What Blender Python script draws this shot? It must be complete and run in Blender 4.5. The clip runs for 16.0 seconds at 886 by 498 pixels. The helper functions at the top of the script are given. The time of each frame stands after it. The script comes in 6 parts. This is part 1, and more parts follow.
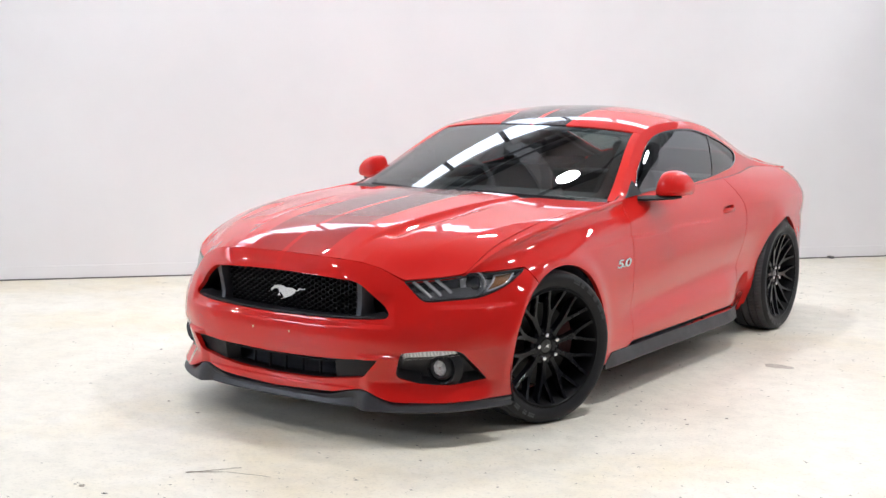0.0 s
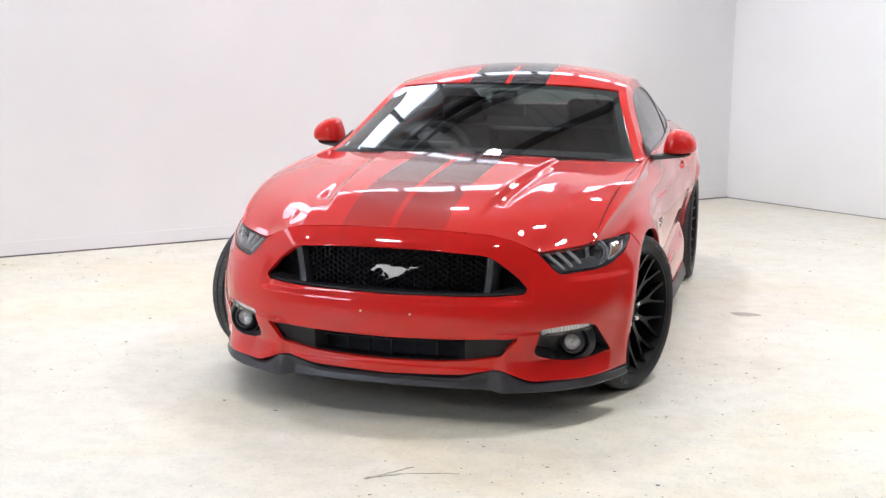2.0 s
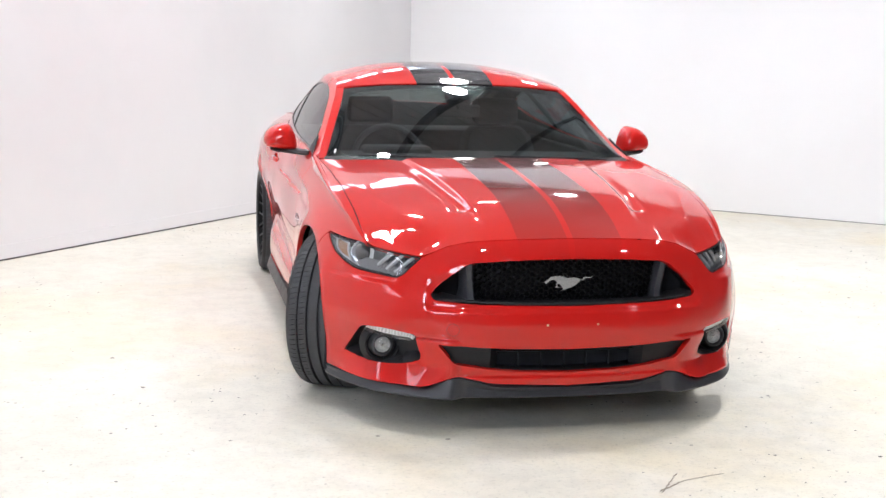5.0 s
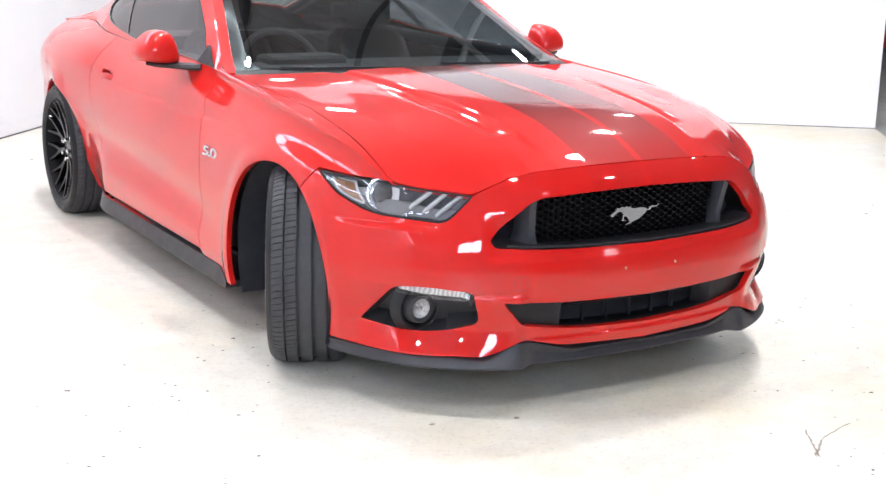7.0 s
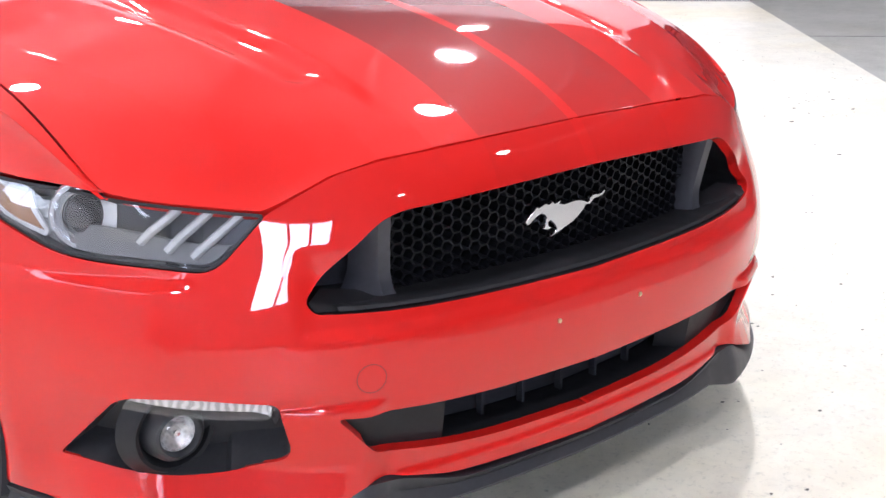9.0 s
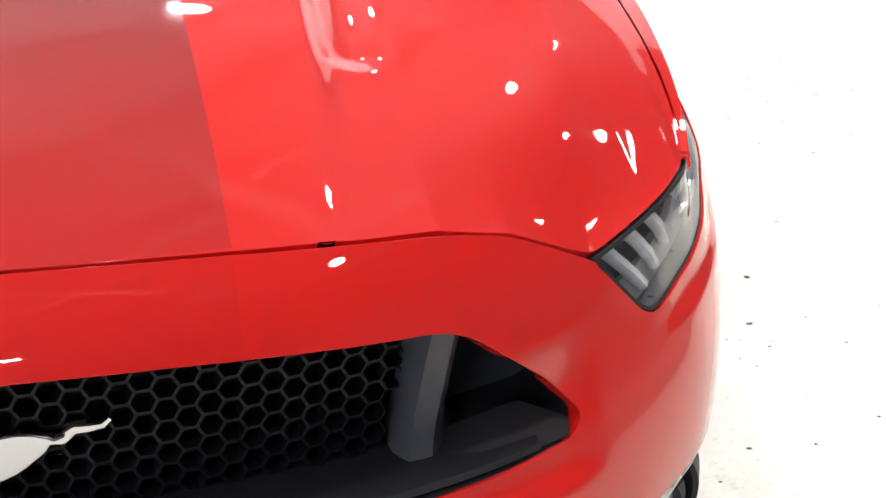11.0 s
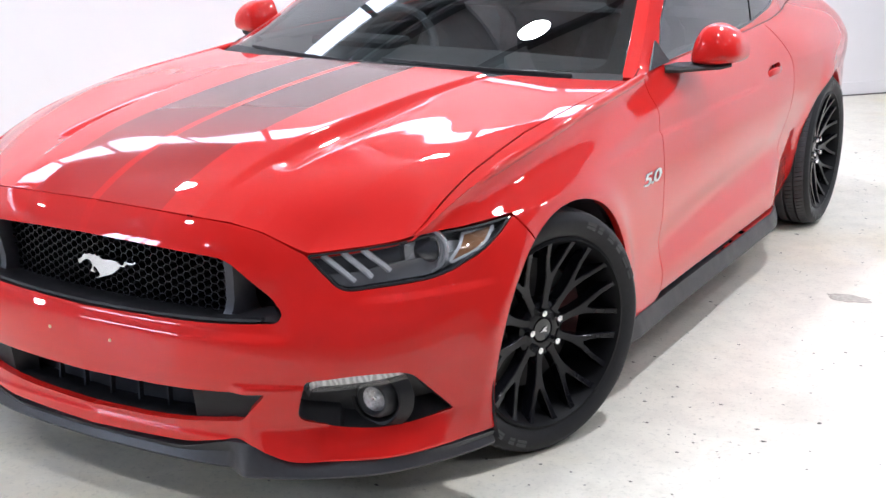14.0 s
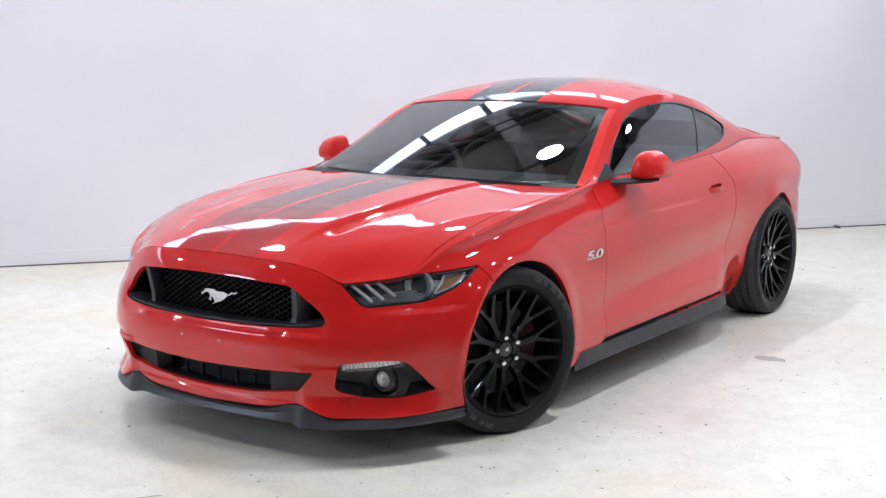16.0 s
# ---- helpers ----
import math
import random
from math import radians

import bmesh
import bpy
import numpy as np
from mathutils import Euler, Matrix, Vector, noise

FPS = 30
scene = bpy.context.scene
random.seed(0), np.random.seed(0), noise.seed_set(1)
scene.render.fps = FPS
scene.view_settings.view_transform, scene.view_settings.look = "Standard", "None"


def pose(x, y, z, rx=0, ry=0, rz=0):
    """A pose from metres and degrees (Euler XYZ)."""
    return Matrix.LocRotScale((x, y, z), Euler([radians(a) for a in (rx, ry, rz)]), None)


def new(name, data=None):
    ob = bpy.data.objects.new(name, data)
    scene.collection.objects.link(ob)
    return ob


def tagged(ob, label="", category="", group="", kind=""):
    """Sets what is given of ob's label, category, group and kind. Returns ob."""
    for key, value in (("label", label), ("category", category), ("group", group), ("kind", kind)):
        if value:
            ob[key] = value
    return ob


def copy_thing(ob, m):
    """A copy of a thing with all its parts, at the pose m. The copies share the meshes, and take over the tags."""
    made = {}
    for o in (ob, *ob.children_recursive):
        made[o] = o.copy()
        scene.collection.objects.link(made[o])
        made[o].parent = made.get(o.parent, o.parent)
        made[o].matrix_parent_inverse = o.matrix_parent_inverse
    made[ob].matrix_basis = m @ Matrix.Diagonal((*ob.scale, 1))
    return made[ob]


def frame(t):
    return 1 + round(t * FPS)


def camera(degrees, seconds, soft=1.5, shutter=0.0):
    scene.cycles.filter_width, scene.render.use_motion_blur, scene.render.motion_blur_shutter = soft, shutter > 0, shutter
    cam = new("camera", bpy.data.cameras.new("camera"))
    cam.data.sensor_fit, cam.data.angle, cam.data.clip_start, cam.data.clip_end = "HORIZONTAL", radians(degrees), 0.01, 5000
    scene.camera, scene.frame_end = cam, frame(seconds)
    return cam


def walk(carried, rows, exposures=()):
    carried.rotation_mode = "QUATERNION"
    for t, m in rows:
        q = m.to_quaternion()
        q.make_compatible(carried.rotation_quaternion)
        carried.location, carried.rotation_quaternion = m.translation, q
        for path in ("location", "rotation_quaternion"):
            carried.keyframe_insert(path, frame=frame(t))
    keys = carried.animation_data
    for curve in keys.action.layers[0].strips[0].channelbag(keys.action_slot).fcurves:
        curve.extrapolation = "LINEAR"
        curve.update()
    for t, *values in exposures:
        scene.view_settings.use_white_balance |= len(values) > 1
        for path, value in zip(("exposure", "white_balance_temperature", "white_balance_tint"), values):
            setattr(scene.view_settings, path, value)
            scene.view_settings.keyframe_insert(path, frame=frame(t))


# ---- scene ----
LENS = 38.50
PATH = [
    (0.0, 3.443, -4.754, 1.419, 82.82, -0.83, 34.03),
    (0.5, 2.929, -4.935, 1.409, 82.51, -1.06, 29.99),
    (1.0, 2.421, -5.076, 1.404, 81.98, -1.12, 25.47),
    (1.5, 1.912, -5.212, 1.411, 81.28, -1.04, 20.45),
    (2.0, 1.407, -5.354, 1.43, 80.87, -0.9, 15.02),
    (2.5, 0.915, -5.461, 1.456, 80.83, -0.92, 10.59),
    (3.0, 0.457, -5.524, 1.482, 80.72, -0.94, 6.42),
    (3.5, 0.009, -5.52, 1.502, 80.33, -1.21, 2.04),
    (4.0, -0.46, -5.498, 1.506, 80.19, -1.16, -2.46),
    (4.6, -1.048, -5.41, 1.492, 80.357, -1.263, -8.047),
    (5.25, -1.743, -5.172, 1.451, 80.726, -1.547, -15.011),
    (5.9, -2.295, -4.791, 1.406, 80.457, -1.725, -21.775),
    (6.5, -2.502, -4.317, 1.381, 78.9, -1.54, -26.82),
    (7.0, -2.506, -3.825, 1.371, 76.66, -1.14, -30.66),
    (7.5, -2.412, -3.321, 1.354, 75.01, -1.04, -34.73),
    (8.0, -2.201, -2.866, 1.326, 73.12, -1.0, -37.76),
    (8.5, -1.863, -2.507, 1.277, 71.77, -0.8, -40.06),
    (9.0, -1.48, -2.264, 1.221, 71.11, -0.19, -39.49),
    (9.5, -1.069, -2.102, 1.179, 70.34, -0.42, -38.02),
    (10.0, -0.669, -1.974, 1.162, 69.26, -1.1, -33.94),
    (10.6, -0.212, -1.819, 1.15, 67.411, -1.577, -25.188),
    (11.25, 0.305, -1.684, 1.16, 64.879, -1.608, -9.563),
    (11.9, 0.794, -1.696, 1.205, 63.397, -1.283, 6.661),
    (12.5, 1.174, -1.935, 1.29, 64.38, -0.8, 17.03),
    (13.0, 1.481, -2.287, 1.391, 66.75, -0.31, 23.08),
    (13.5, 1.821, -2.614, 1.441, 70.92, -0.22, 26.39),
    (14.0, 2.165, -2.942, 1.464, 73.96, -0.07, 29.69),
    (14.5, 2.519, -3.249, 1.491, 75.74, 0.02, 32.34),
    (15.0, 2.851, -3.565, 1.515, 76.91, -0.09, 34.02),
    (15.5, 3.138, -3.894, 1.523, 78.45, 0.06, 34.73),
    (16.0, 3.401, -4.178, 1.507, 80.91, 0.2, 34.86),
]
cam = camera(LENS, 16.0)
EXPOSURES = [(0.0, -0.36, 6060, 12), (4.0, -0.40, 6060, 12), (6.5, -0.03, 6060, 12), (7.5, 0.09, 5780, 16), (9.0, 0.08, 5820, 16), (10.2, 0.02, 6120, 13), (12.5, 0.0, 5980, 12), (13.5, -0.02, 5830, 13), (14.5, -0.25, 5680, 14), (16.0, -0.46, 5660, 14)]
walk(cam, [(t, pose(x, y, z, rx, ry, rz)) for t, x, y, z, rx, ry, rz in PATH], EXPOSURES)

# ---- world, lamps and exposure ----
world = bpy.data.worlds.new("sky")
scene.world = world
world.use_nodes = True
sky = world.node_tree.nodes.new("ShaderNodeTexSky")
sky.sky_type, sky.sun_disc, sky.sun_elevation, sky.sun_rotation = "NISHITA", False, radians(50), radians(120)
world.node_tree.links.new(sky.outputs[0], world.node_tree.nodes["Background"].inputs[0])
world.node_tree.nodes["Background"].inputs[1].default_value = 0.1
# corner of the white bay, and its two directions: along the long wall, along the end wall
CORNER, ALONG, ACROSS = Vector((0.91, 7.30, 0)), Vector((-0.633, -0.774, 0)), Vector((0.774, -0.633, 0))


def bay(a, b, z=0.0):
    """A place in the hall: a metres along the long wall from the corner, b metres across from it."""
    return CORNER + ALONG * a + ACROSS * b + Vector((0, 0, z))


# a, b and watts of each lamp; of this grid, the two over the car are strongest
LAMPS = [(a, b, w) for a, row in ((-0.7, (30, 32, 18)), (1.95, (36, 46, 30)), (4.6, (70, 86, 16)), (7.25, (66, 26, 16))) for b, w in zip((1.75, 5.1, 8.5), row)]
# unseen lamps added past the grid to brighten the wall and floor there
LAMPS += [(9.9, 5.1, 44), (12.55, 1.75, 96), (12.55, 8.5, 30)]
LAMP_Z, LAMP_R = 4.30, 0.15
# daylight band above the long white wall
BAND_LOW, BAND_HIGH, BAND_GLOW = 3.22, 3.64, 8.0
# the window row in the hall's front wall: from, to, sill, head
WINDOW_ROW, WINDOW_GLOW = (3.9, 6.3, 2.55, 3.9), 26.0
EAVE, SLOPE, RIDGE, ROOF_SPLIT = 4.05, 0.27, 9.0, 4.2


def roof_height(b):
    """The roof over a distance from the long wall."""
    return EAVE + SLOPE * min(b, 2 * RIDGE - b)

# ---- materials ----
def material(name):
    m = bpy.data.materials.new(name)
    m.use_nodes = True
    return m, m.node_tree, m.node_tree.nodes["Principled BSDF"]


def setting(bsdf, **values):
    for key, value in values.items():
        bsdf.inputs[key.replace("_", " ")].default_value = value


def coords(nt, scale=1.0):
    c = nt.nodes.new("ShaderNodeTexCoord")
    m = nt.nodes.new("ShaderNodeMapping")
    m.inputs["Scale"].default_value = (scale, scale, scale)
    nt.links.new(c.outputs["Object"], m.inputs[0])
    return m.outputs[0]


def noise_of(nt, at, scale, detail=4.0, rough=0.55):
    n = nt.nodes.new("ShaderNodeTexNoise")
    n.inputs["Scale"].default_value, n.inputs["Detail"].default_value, n.inputs["Roughness"].default_value = scale, detail, rough
    nt.links.new(at, n.inputs["Vector"])
    return n.outputs["Fac"]


def ramp(nt, fac, *stops):
    r = nt.nodes.new("ShaderNodeValToRGB")
    while len(r.color_ramp.elements) < len(stops):
        r.color_ramp.elements.new(0.5)
    for e, (p, c) in zip(r.color_ramp.elements, stops):
        e.position, e.color = p, (*c, 1) if len(c) == 3 else c
    nt.links.new(fac, r.inputs[0])
    return r.outputs[0]


def grey(v):
    return (v, v, v)


def mixed(nt, fac, a, b, blend="MIX"):
    m = nt.nodes.new("ShaderNodeMix")
    m.data_type, m.blend_type = "RGBA", blend
    for socket, value in ((m.inputs[0], fac), (m.inputs[6], a), (m.inputs[7], b)):
        if isinstance(value, (int, float)):
            socket.default_value = value
        elif isinstance(value, tuple):
            socket.default_value = (*value, 1)
        else:
            nt.links.new(value, socket)
    return m.outputs[2]


def maths(nt, op, a, b=0.0):
    m = nt.nodes.new("ShaderNodeMath")
    m.operation = op
    for socket, value in zip(m.inputs, (a, b)):
        if isinstance(value, (int, float)):
            socket.default_value = value
        else:
            nt.links.new(value, socket)
    return m.outputs[0]


def bump(nt, bsdf, height, strength=0.2, distance=0.01):
    b = nt.nodes.new("ShaderNodeBump")
    b.inputs["Strength"].default_value, b.inputs["Distance"].default_value = strength, distance
    nt.links.new(height, b.inputs["Height"])
    nt.links.new(b.outputs[0], bsdf.inputs["Normal"])


def plain(name, colour, rough, metal=0.0, grain=60.0, vary=0.12, relief=0.0, coat=0.0):
    """A material with fine variation of colour and gloss."""
    m, nt, bsdf = material(name)
    at = coords(nt)
    n = noise_of(nt, at, grain)
    low, high = tuple(c * (1 - vary) for c in colour), tuple(min(1, c * (1 + vary)) for c in colour)
    nt.links.new(ramp(nt, n, (0.3, low), (0.7, high)), bsdf.inputs["Base Color"])
    nt.links.new(ramp(nt, noise_of(nt, at, grain * 0.2), (0.3, grey(rough * 0.88)), (0.7, grey(min(1, rough * 1.12)))), bsdf.inputs["Roughness"])
    setting(bsdf, Metallic=metal, Coat_Weight=coat, Coat_Roughness=0.04)
    if relief:
        bump(nt, bsdf, noise_of(nt, at, grain * 4, 2.0), relief, 0.002)
    return m


def paint(name, striped):
    m, nt, bsdf = material(name)
    at = coords(nt)
    flake = noise_of(nt, at, 900.0, 1.0)
    red = mixed(nt, flake, (0.54, 0.0085, 0.0055), (0.59, 0.011, 0.0068))
    if striped:
        split = nt.nodes.new("ShaderNodeSeparateXYZ")
        nt.links.new(at, split.inputs[0])
        off = maths(nt, "ABSOLUTE", split.outputs[0])
        on = maths(nt, "MULTIPLY", maths(nt, "GREATER_THAN", off, STRIPE_IN), maths(nt, "LESS_THAN", off, STRIPE_OUT))
        on = maths(nt, "MULTIPLY", on, maths(nt, "GREATER_THAN", split.outputs[2], 0.655))
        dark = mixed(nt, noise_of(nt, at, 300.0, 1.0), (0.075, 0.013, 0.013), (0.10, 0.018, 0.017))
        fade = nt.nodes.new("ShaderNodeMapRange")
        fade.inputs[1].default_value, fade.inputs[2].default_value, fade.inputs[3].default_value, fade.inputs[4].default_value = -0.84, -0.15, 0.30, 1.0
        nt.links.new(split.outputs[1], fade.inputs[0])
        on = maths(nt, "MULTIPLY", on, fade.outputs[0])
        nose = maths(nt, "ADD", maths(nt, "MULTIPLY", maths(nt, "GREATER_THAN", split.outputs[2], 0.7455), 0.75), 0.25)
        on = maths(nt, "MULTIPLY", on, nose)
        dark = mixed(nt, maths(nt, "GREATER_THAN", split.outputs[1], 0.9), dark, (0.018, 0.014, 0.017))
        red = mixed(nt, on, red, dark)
        nt.links.new(maths(nt, "ADD", maths(nt, "MULTIPLY", on, 0.05), 0.02), bsdf.inputs["Coat Roughness"])
    nt.links.new(red, bsdf.inputs["Base Color"])
    setting(bsdf, Roughness=0.5, Specular_IOR_Level=0.08, Coat_Weight=1.0, Coat_IOR=1.50)
    if not striped:
        setting(bsdf, Coat_Roughness=0.02)
    return m


def clear_glass(name, tint, rough=0.0, ior=1.8):
    """A thin pane: mostly see-through, with the mirror of a polished surface."""
    m, nt, bsdf = material(name)
    out = nt.nodes["Material Output"]
    through_it = nt.nodes.new("ShaderNodeBsdfTransparent")
    through_it.inputs[0].default_value = (*tint, 1)
    gloss = nt.nodes.new("ShaderNodeBsdfGlossy")
    gloss.inputs["Roughness"].default_value = rough
    facing = nt.nodes.new("ShaderNodeLayerWeight")
    facing.inputs[0].default_value = 0.5
    least = ((ior - 1) / (ior + 1)) ** 2
    shine = maths(nt, "ADD", maths(nt, "MULTIPLY", maths(nt, "POWER", facing.outputs["Facing"], 5.0), 1 - least), least)
    mix = nt.nodes.new("ShaderNodeMixShader")
    nt.links.new(shine, mix.inputs[0])
    nt.links.new(through_it.outputs[0], mix.inputs[1])
    nt.links.new(gloss.outputs[0], mix.inputs[2])
    nt.links.new(mix.outputs[0], out.inputs[0])
    return m


def glow(name, colour, strength):
    m, nt, bsdf = material(name)
    setting(bsdf, Base_Color=(*colour, 1), Emission_Color=(*colour, 1), Emission_Strength=strength)
    return m


STRIPE_IN, STRIPE_OUT = 0.012, 0.203
RED, RED_STRIPED = paint("red_paint", False), paint("red_paint_with_stripes", True)
BLACK_TRIM = plain("black_plastic", (0.013, 0.013, 0.015), 0.5, relief=0.08, grain=120)
setting(BLACK_TRIM.node_tree.nodes["Principled BSDF"], Specular_IOR_Level=0.3)
LIP_BLACK = plain("satin_black_lip", (0.030, 0.030, 0.035), 0.42, grain=90, relief=0.05)
setting(LIP_BLACK.node_tree.nodes["Principled BSDF"], Specular_IOR_Level=0.5)
SKIRT_BLACK = plain("satin_black_skirt", (0.014, 0.014, 0.017), 0.45, grain=90, relief=0.05)
GLOSS_BLACK = plain("gloss_black", (0.006, 0.006, 0.007), 0.24, grain=30, coat=0.35)
WELL_BLACK = plain("wheel_well_liner", (0.020, 0.021, 0.027), 0.85, grain=40, relief=0.2)
WHEEL_BLACK = plain("wheel_black", (0.006, 0.006, 0.008), 0.16, grain=30)
setting(WHEEL_BLACK.node_tree.nodes["Principled BSDF"], Specular_IOR_Level=0.22)
RIM_BLACK = plain("wheel_barrel_black", (0.006, 0.006, 0.007), 0.5, grain=30)
setting(RIM_BLACK.node_tree.nodes["Principled BSDF"], Specular_IOR_Level=0.12)
RUBBER = plain("tyre_rubber", (0.050, 0.050, 0.054), 0.7, grain=80, relief=0.12)
GRILLE_BLACK = plain("grille_plastic", (0.005, 0.005, 0.007), 0.42, grain=150)
setting(GRILLE_BLACK.node_tree.nodes["Principled BSDF"], Specular_IOR_Level=0.25)
CHROME = plain("chrome", (0.82, 0.82, 0.83), 0.12, 1.0, vary=0.03)
SILVER = plain("brushed_silver", (0.62, 0.62, 0.64), 0.22, 1.0, vary=0.05)
STEEL = plain("brake_steel", (0.12, 0.115, 0.11), 0.45, 0.9)
DISC = plain("brake_disc_dark", (0.045, 0.044, 0.043), 0.5, 0.8)
CABIN = plain("cabin_black_cloth", (0.028, 0.028, 0.030), 0.8, relief=0.2)
CALIPER = plain("brake_caliper_red", (0.07, 0.010, 0.010), 0.5)
LIGHT_BAR = plain("light_guide", (0.50, 0.51, 0.53), 0.22, coat=0.8)
POD_BLACK = plain("pod_plastic", (0.025, 0.025, 0.028), 0.5, relief=0.08, grain=120)
AMBER = plain("amber_reflector", (0.24, 0.115, 0.05), 0.2, coat=1.0)
WINDSCREEN = clear_glass("windscreen_glass", (0.42, 0.49, 0.49), ior=2.2)
REAR_GLASS = clear_glass("rear_glass", (0.42, 0.47, 0.45))
TINTED = clear_glass("tinted_glass", (0.24, 0.25, 0.27), ior=2.2)
LENS_CLEAR = clear_glass("clear_lens", (0.93, 0.93, 0.94), ior=1.85)

# ---- building helpers ----
def make(name, geo, mat, parent=None, label="", normals=None, smooth=True):
    """Links vertices and faces as one mesh object under a parent."""
    verts, faces = geo
    me = bpy.data.meshes.new(name)
    me.from_pydata([tuple(v) for v in verts], [], [tuple(int(i) for i in f) for f in faces])
    me.materials.append(mat)
    if smooth:
        me.polygons.foreach_set("use_smooth", [True] * len(me.polygons))
    if normals is not None:
        me.normals_split_custom_set_from_vertices([tuple(n) for n in normals])
    elif smooth:
        me.set_sharp_from_angle(angle=radians(35))
    me.update()
    ob = new(name, me)
    if parent is not None:
        ob.parent = parent
    if label:
        tagged(ob, label)
    return ob


def thing(name, label, category, group="", at=(0, 0, 0)):
    ob = new(name)
    ob.location = at
    return tagged(ob, label, category, group)


def joined(*geos):
    verts, faces = [], []
    for v, f in geos:
        k = len(verts)
        verts += [tuple(p) for p in v]
        faces += [tuple(i + k for i in q) for q in f]
    return verts, faces


def moved(geo, m):
    return [tuple(m @ Vector(v)) for v in geo[0]], geo[1]


def mirrored(geo):
    return [(-v[0], v[1], v[2]) for v in geo[0]], [tuple(reversed(f)) for f in geo[1]]


def block(x0, x1, y0, y1, z0, z1, bevel=0.0, segments=2):
    bm = bmesh.new()
    bmesh.ops.create_cube(bm, size=1, matrix=Matrix.LocRotScale(((x0 + x1) / 2, (y0 + y1) / 2, (z0 + z1) / 2), None, (x1 - x0, y1 - y0, z1 - z0)))
    if bevel:
        bmesh.ops.bevel(bm, geom=bm.edges[:], offset=bevel, segments=segments, affect="EDGES", profile=0.6)
    return from_bmesh(bm)


def from_bmesh(bm):
    bm.verts.index_update()
    geo = [v.co.to_tuple() for v in bm.verts], [tuple(v.index for v in f.verts) for f in bm.faces]
    bm.free()
    return geo


def lathe(profile, n=48, close=False):
    """Turns (x, r) pairs round the x axis."""
    verts = [(x, r * math.sin(2 * math.pi * i / n), r * math.cos(2 * math.pi * i / n)) for i in range(n) for x, r in profile]
    k, faces = len(profile), []
    for i in range(n):
        j = (i + 1) % n
        for a in range(k if close else k - 1):
            b = (a + 1) % k
            faces.append((i * k + a, i * k + b, j * k + b, j * k + a))
    return verts, faces


def sweep(path, section, up=(0, 0, 1), closed=False, scales=None, caps=True):
    """Carries a 2D section along a path; its first coordinate goes sideways, the second upward."""
    path = [Vector(p) for p in path]
    n, k, verts, faces = len(path), len(section), [], []
    for i, p in enumerate(path):
        a, b = (path[i - 1], path[(i + 1) % n]) if closed else (path[max(i - 1, 0)], path[min(i + 1, n - 1)])
        d = (b - a).normalized()
        side = d.cross(Vector(up)).normalized()
        top = side.cross(d)
        sc = scales[i] if scales else 1.0
        verts += [tuple(p + side * u * sc + top * w * sc) for u, w in section]
    for i in range(n if closed else n - 1):
        j = (i + 1) % n
        faces += [(i * k + a, i * k + (a + 1) % k, j * k + (a + 1) % k, j * k + a) for a in range(k)]
    if caps and not closed:
        faces += [tuple(reversed(range(k))), tuple(range((n - 1) * k, n * k))]
    return verts, faces


def ring(r, n=10, ry=None):
    return [(r * math.cos(2 * math.pi * i / n), (ry or r) * math.sin(2 * math.pi * i / n)) for i in range(n)]


def prism(points, push):
    """A flat outline given in space, thickened by a push."""
    push, n = Vector(push), len(points)
    verts = [tuple(p) for p in points] + [tuple(Vector(p) + push) for p in points]
    return verts, [tuple(range(n)), tuple(reversed(range(n, 2 * n)))] + [(i, i + n, (i + 1) % n + n, (i + 1) % n) for i in range(n)]


class Spline:
    """A natural cubic spline through values at rising knots; works on arrays."""

    def __init__(self, knots, values):
        self.k, self.v = np.array(knots, float), np.array(values, float)
        self.m = self.bend(self.k) @ self.v

    @staticmethod
    def bend(k):
        n, h = len(k), np.diff(k)
        a, b = np.eye(n), np.zeros((n, n))
        for i in range(1, n - 1):
            a[i, i - 1:i + 2] = h[i - 1] / 6, (h[i - 1] + h[i]) / 3, h[i] / 6
            b[i, i - 1:i + 2] = 1 / h[i - 1], -1 / h[i - 1] - 1 / h[i], 1 / h[i]
        return np.linalg.solve(a, b)

    def __call__(self, t):
        return spline_at(self.k, self.v, self.m, np.asarray(t, float))


def spline_at(k, v, m, t):
    t = np.clip(t, k[0] - 0.3, k[-1] + 0.3)
    i = np.clip(np.searchsorted(k, t) - 1, 0, len(k) - 2)
    h = k[i + 1] - k[i]
    a, b = (k[i + 1] - t) / h, (t - k[i]) / h
    bend_a, bend_b = (a ** 3 - a) * h * h / 6, (b ** 3 - b) * h * h / 6
    inside = (t >= k[0]) & (t <= k[-1])
    bend_a, bend_b = bend_a * inside, bend_b * inside
    if v.ndim == 1:
        return a * v[i] + b * v[i + 1] + bend_a * m[i] + bend_b * m[i + 1]
    if v.shape[1:] == t.shape:
        j = np.arange(len(t))
        return a * v[i, j] + b * v[i + 1, j] + bend_a * m[i, j] + bend_b * m[i + 1, j]
    a, b, bend_a, bend_b = (q[..., None] for q in (a, b, bend_a, bend_b))
    return a * v[i] + b * v[i + 1] + bend_a * m[i] + bend_b * m[i + 1]


class Sheet:
    """A smooth table of values over two directions."""

    def __init__(self, rows, cols, table):
        self.r = np.array(rows, float)
        self.cols = [Spline(cols, line) for line in table]
        self.bend = Spline.bend(self.r)

    def __call__(self, r, c):
        r, c = np.broadcast_arrays(np.asarray(r, float), np.asarray(c, float))
        vals = np.array([s(c.ravel()) for s in self.cols])
        return spline_at(self.r, vals, self.bend @ vals, r.ravel()).reshape(r.shape)


def smooth01(t):
    t = np.clip(t, 0, 1)
    return t * t * (3 - 2 * t)


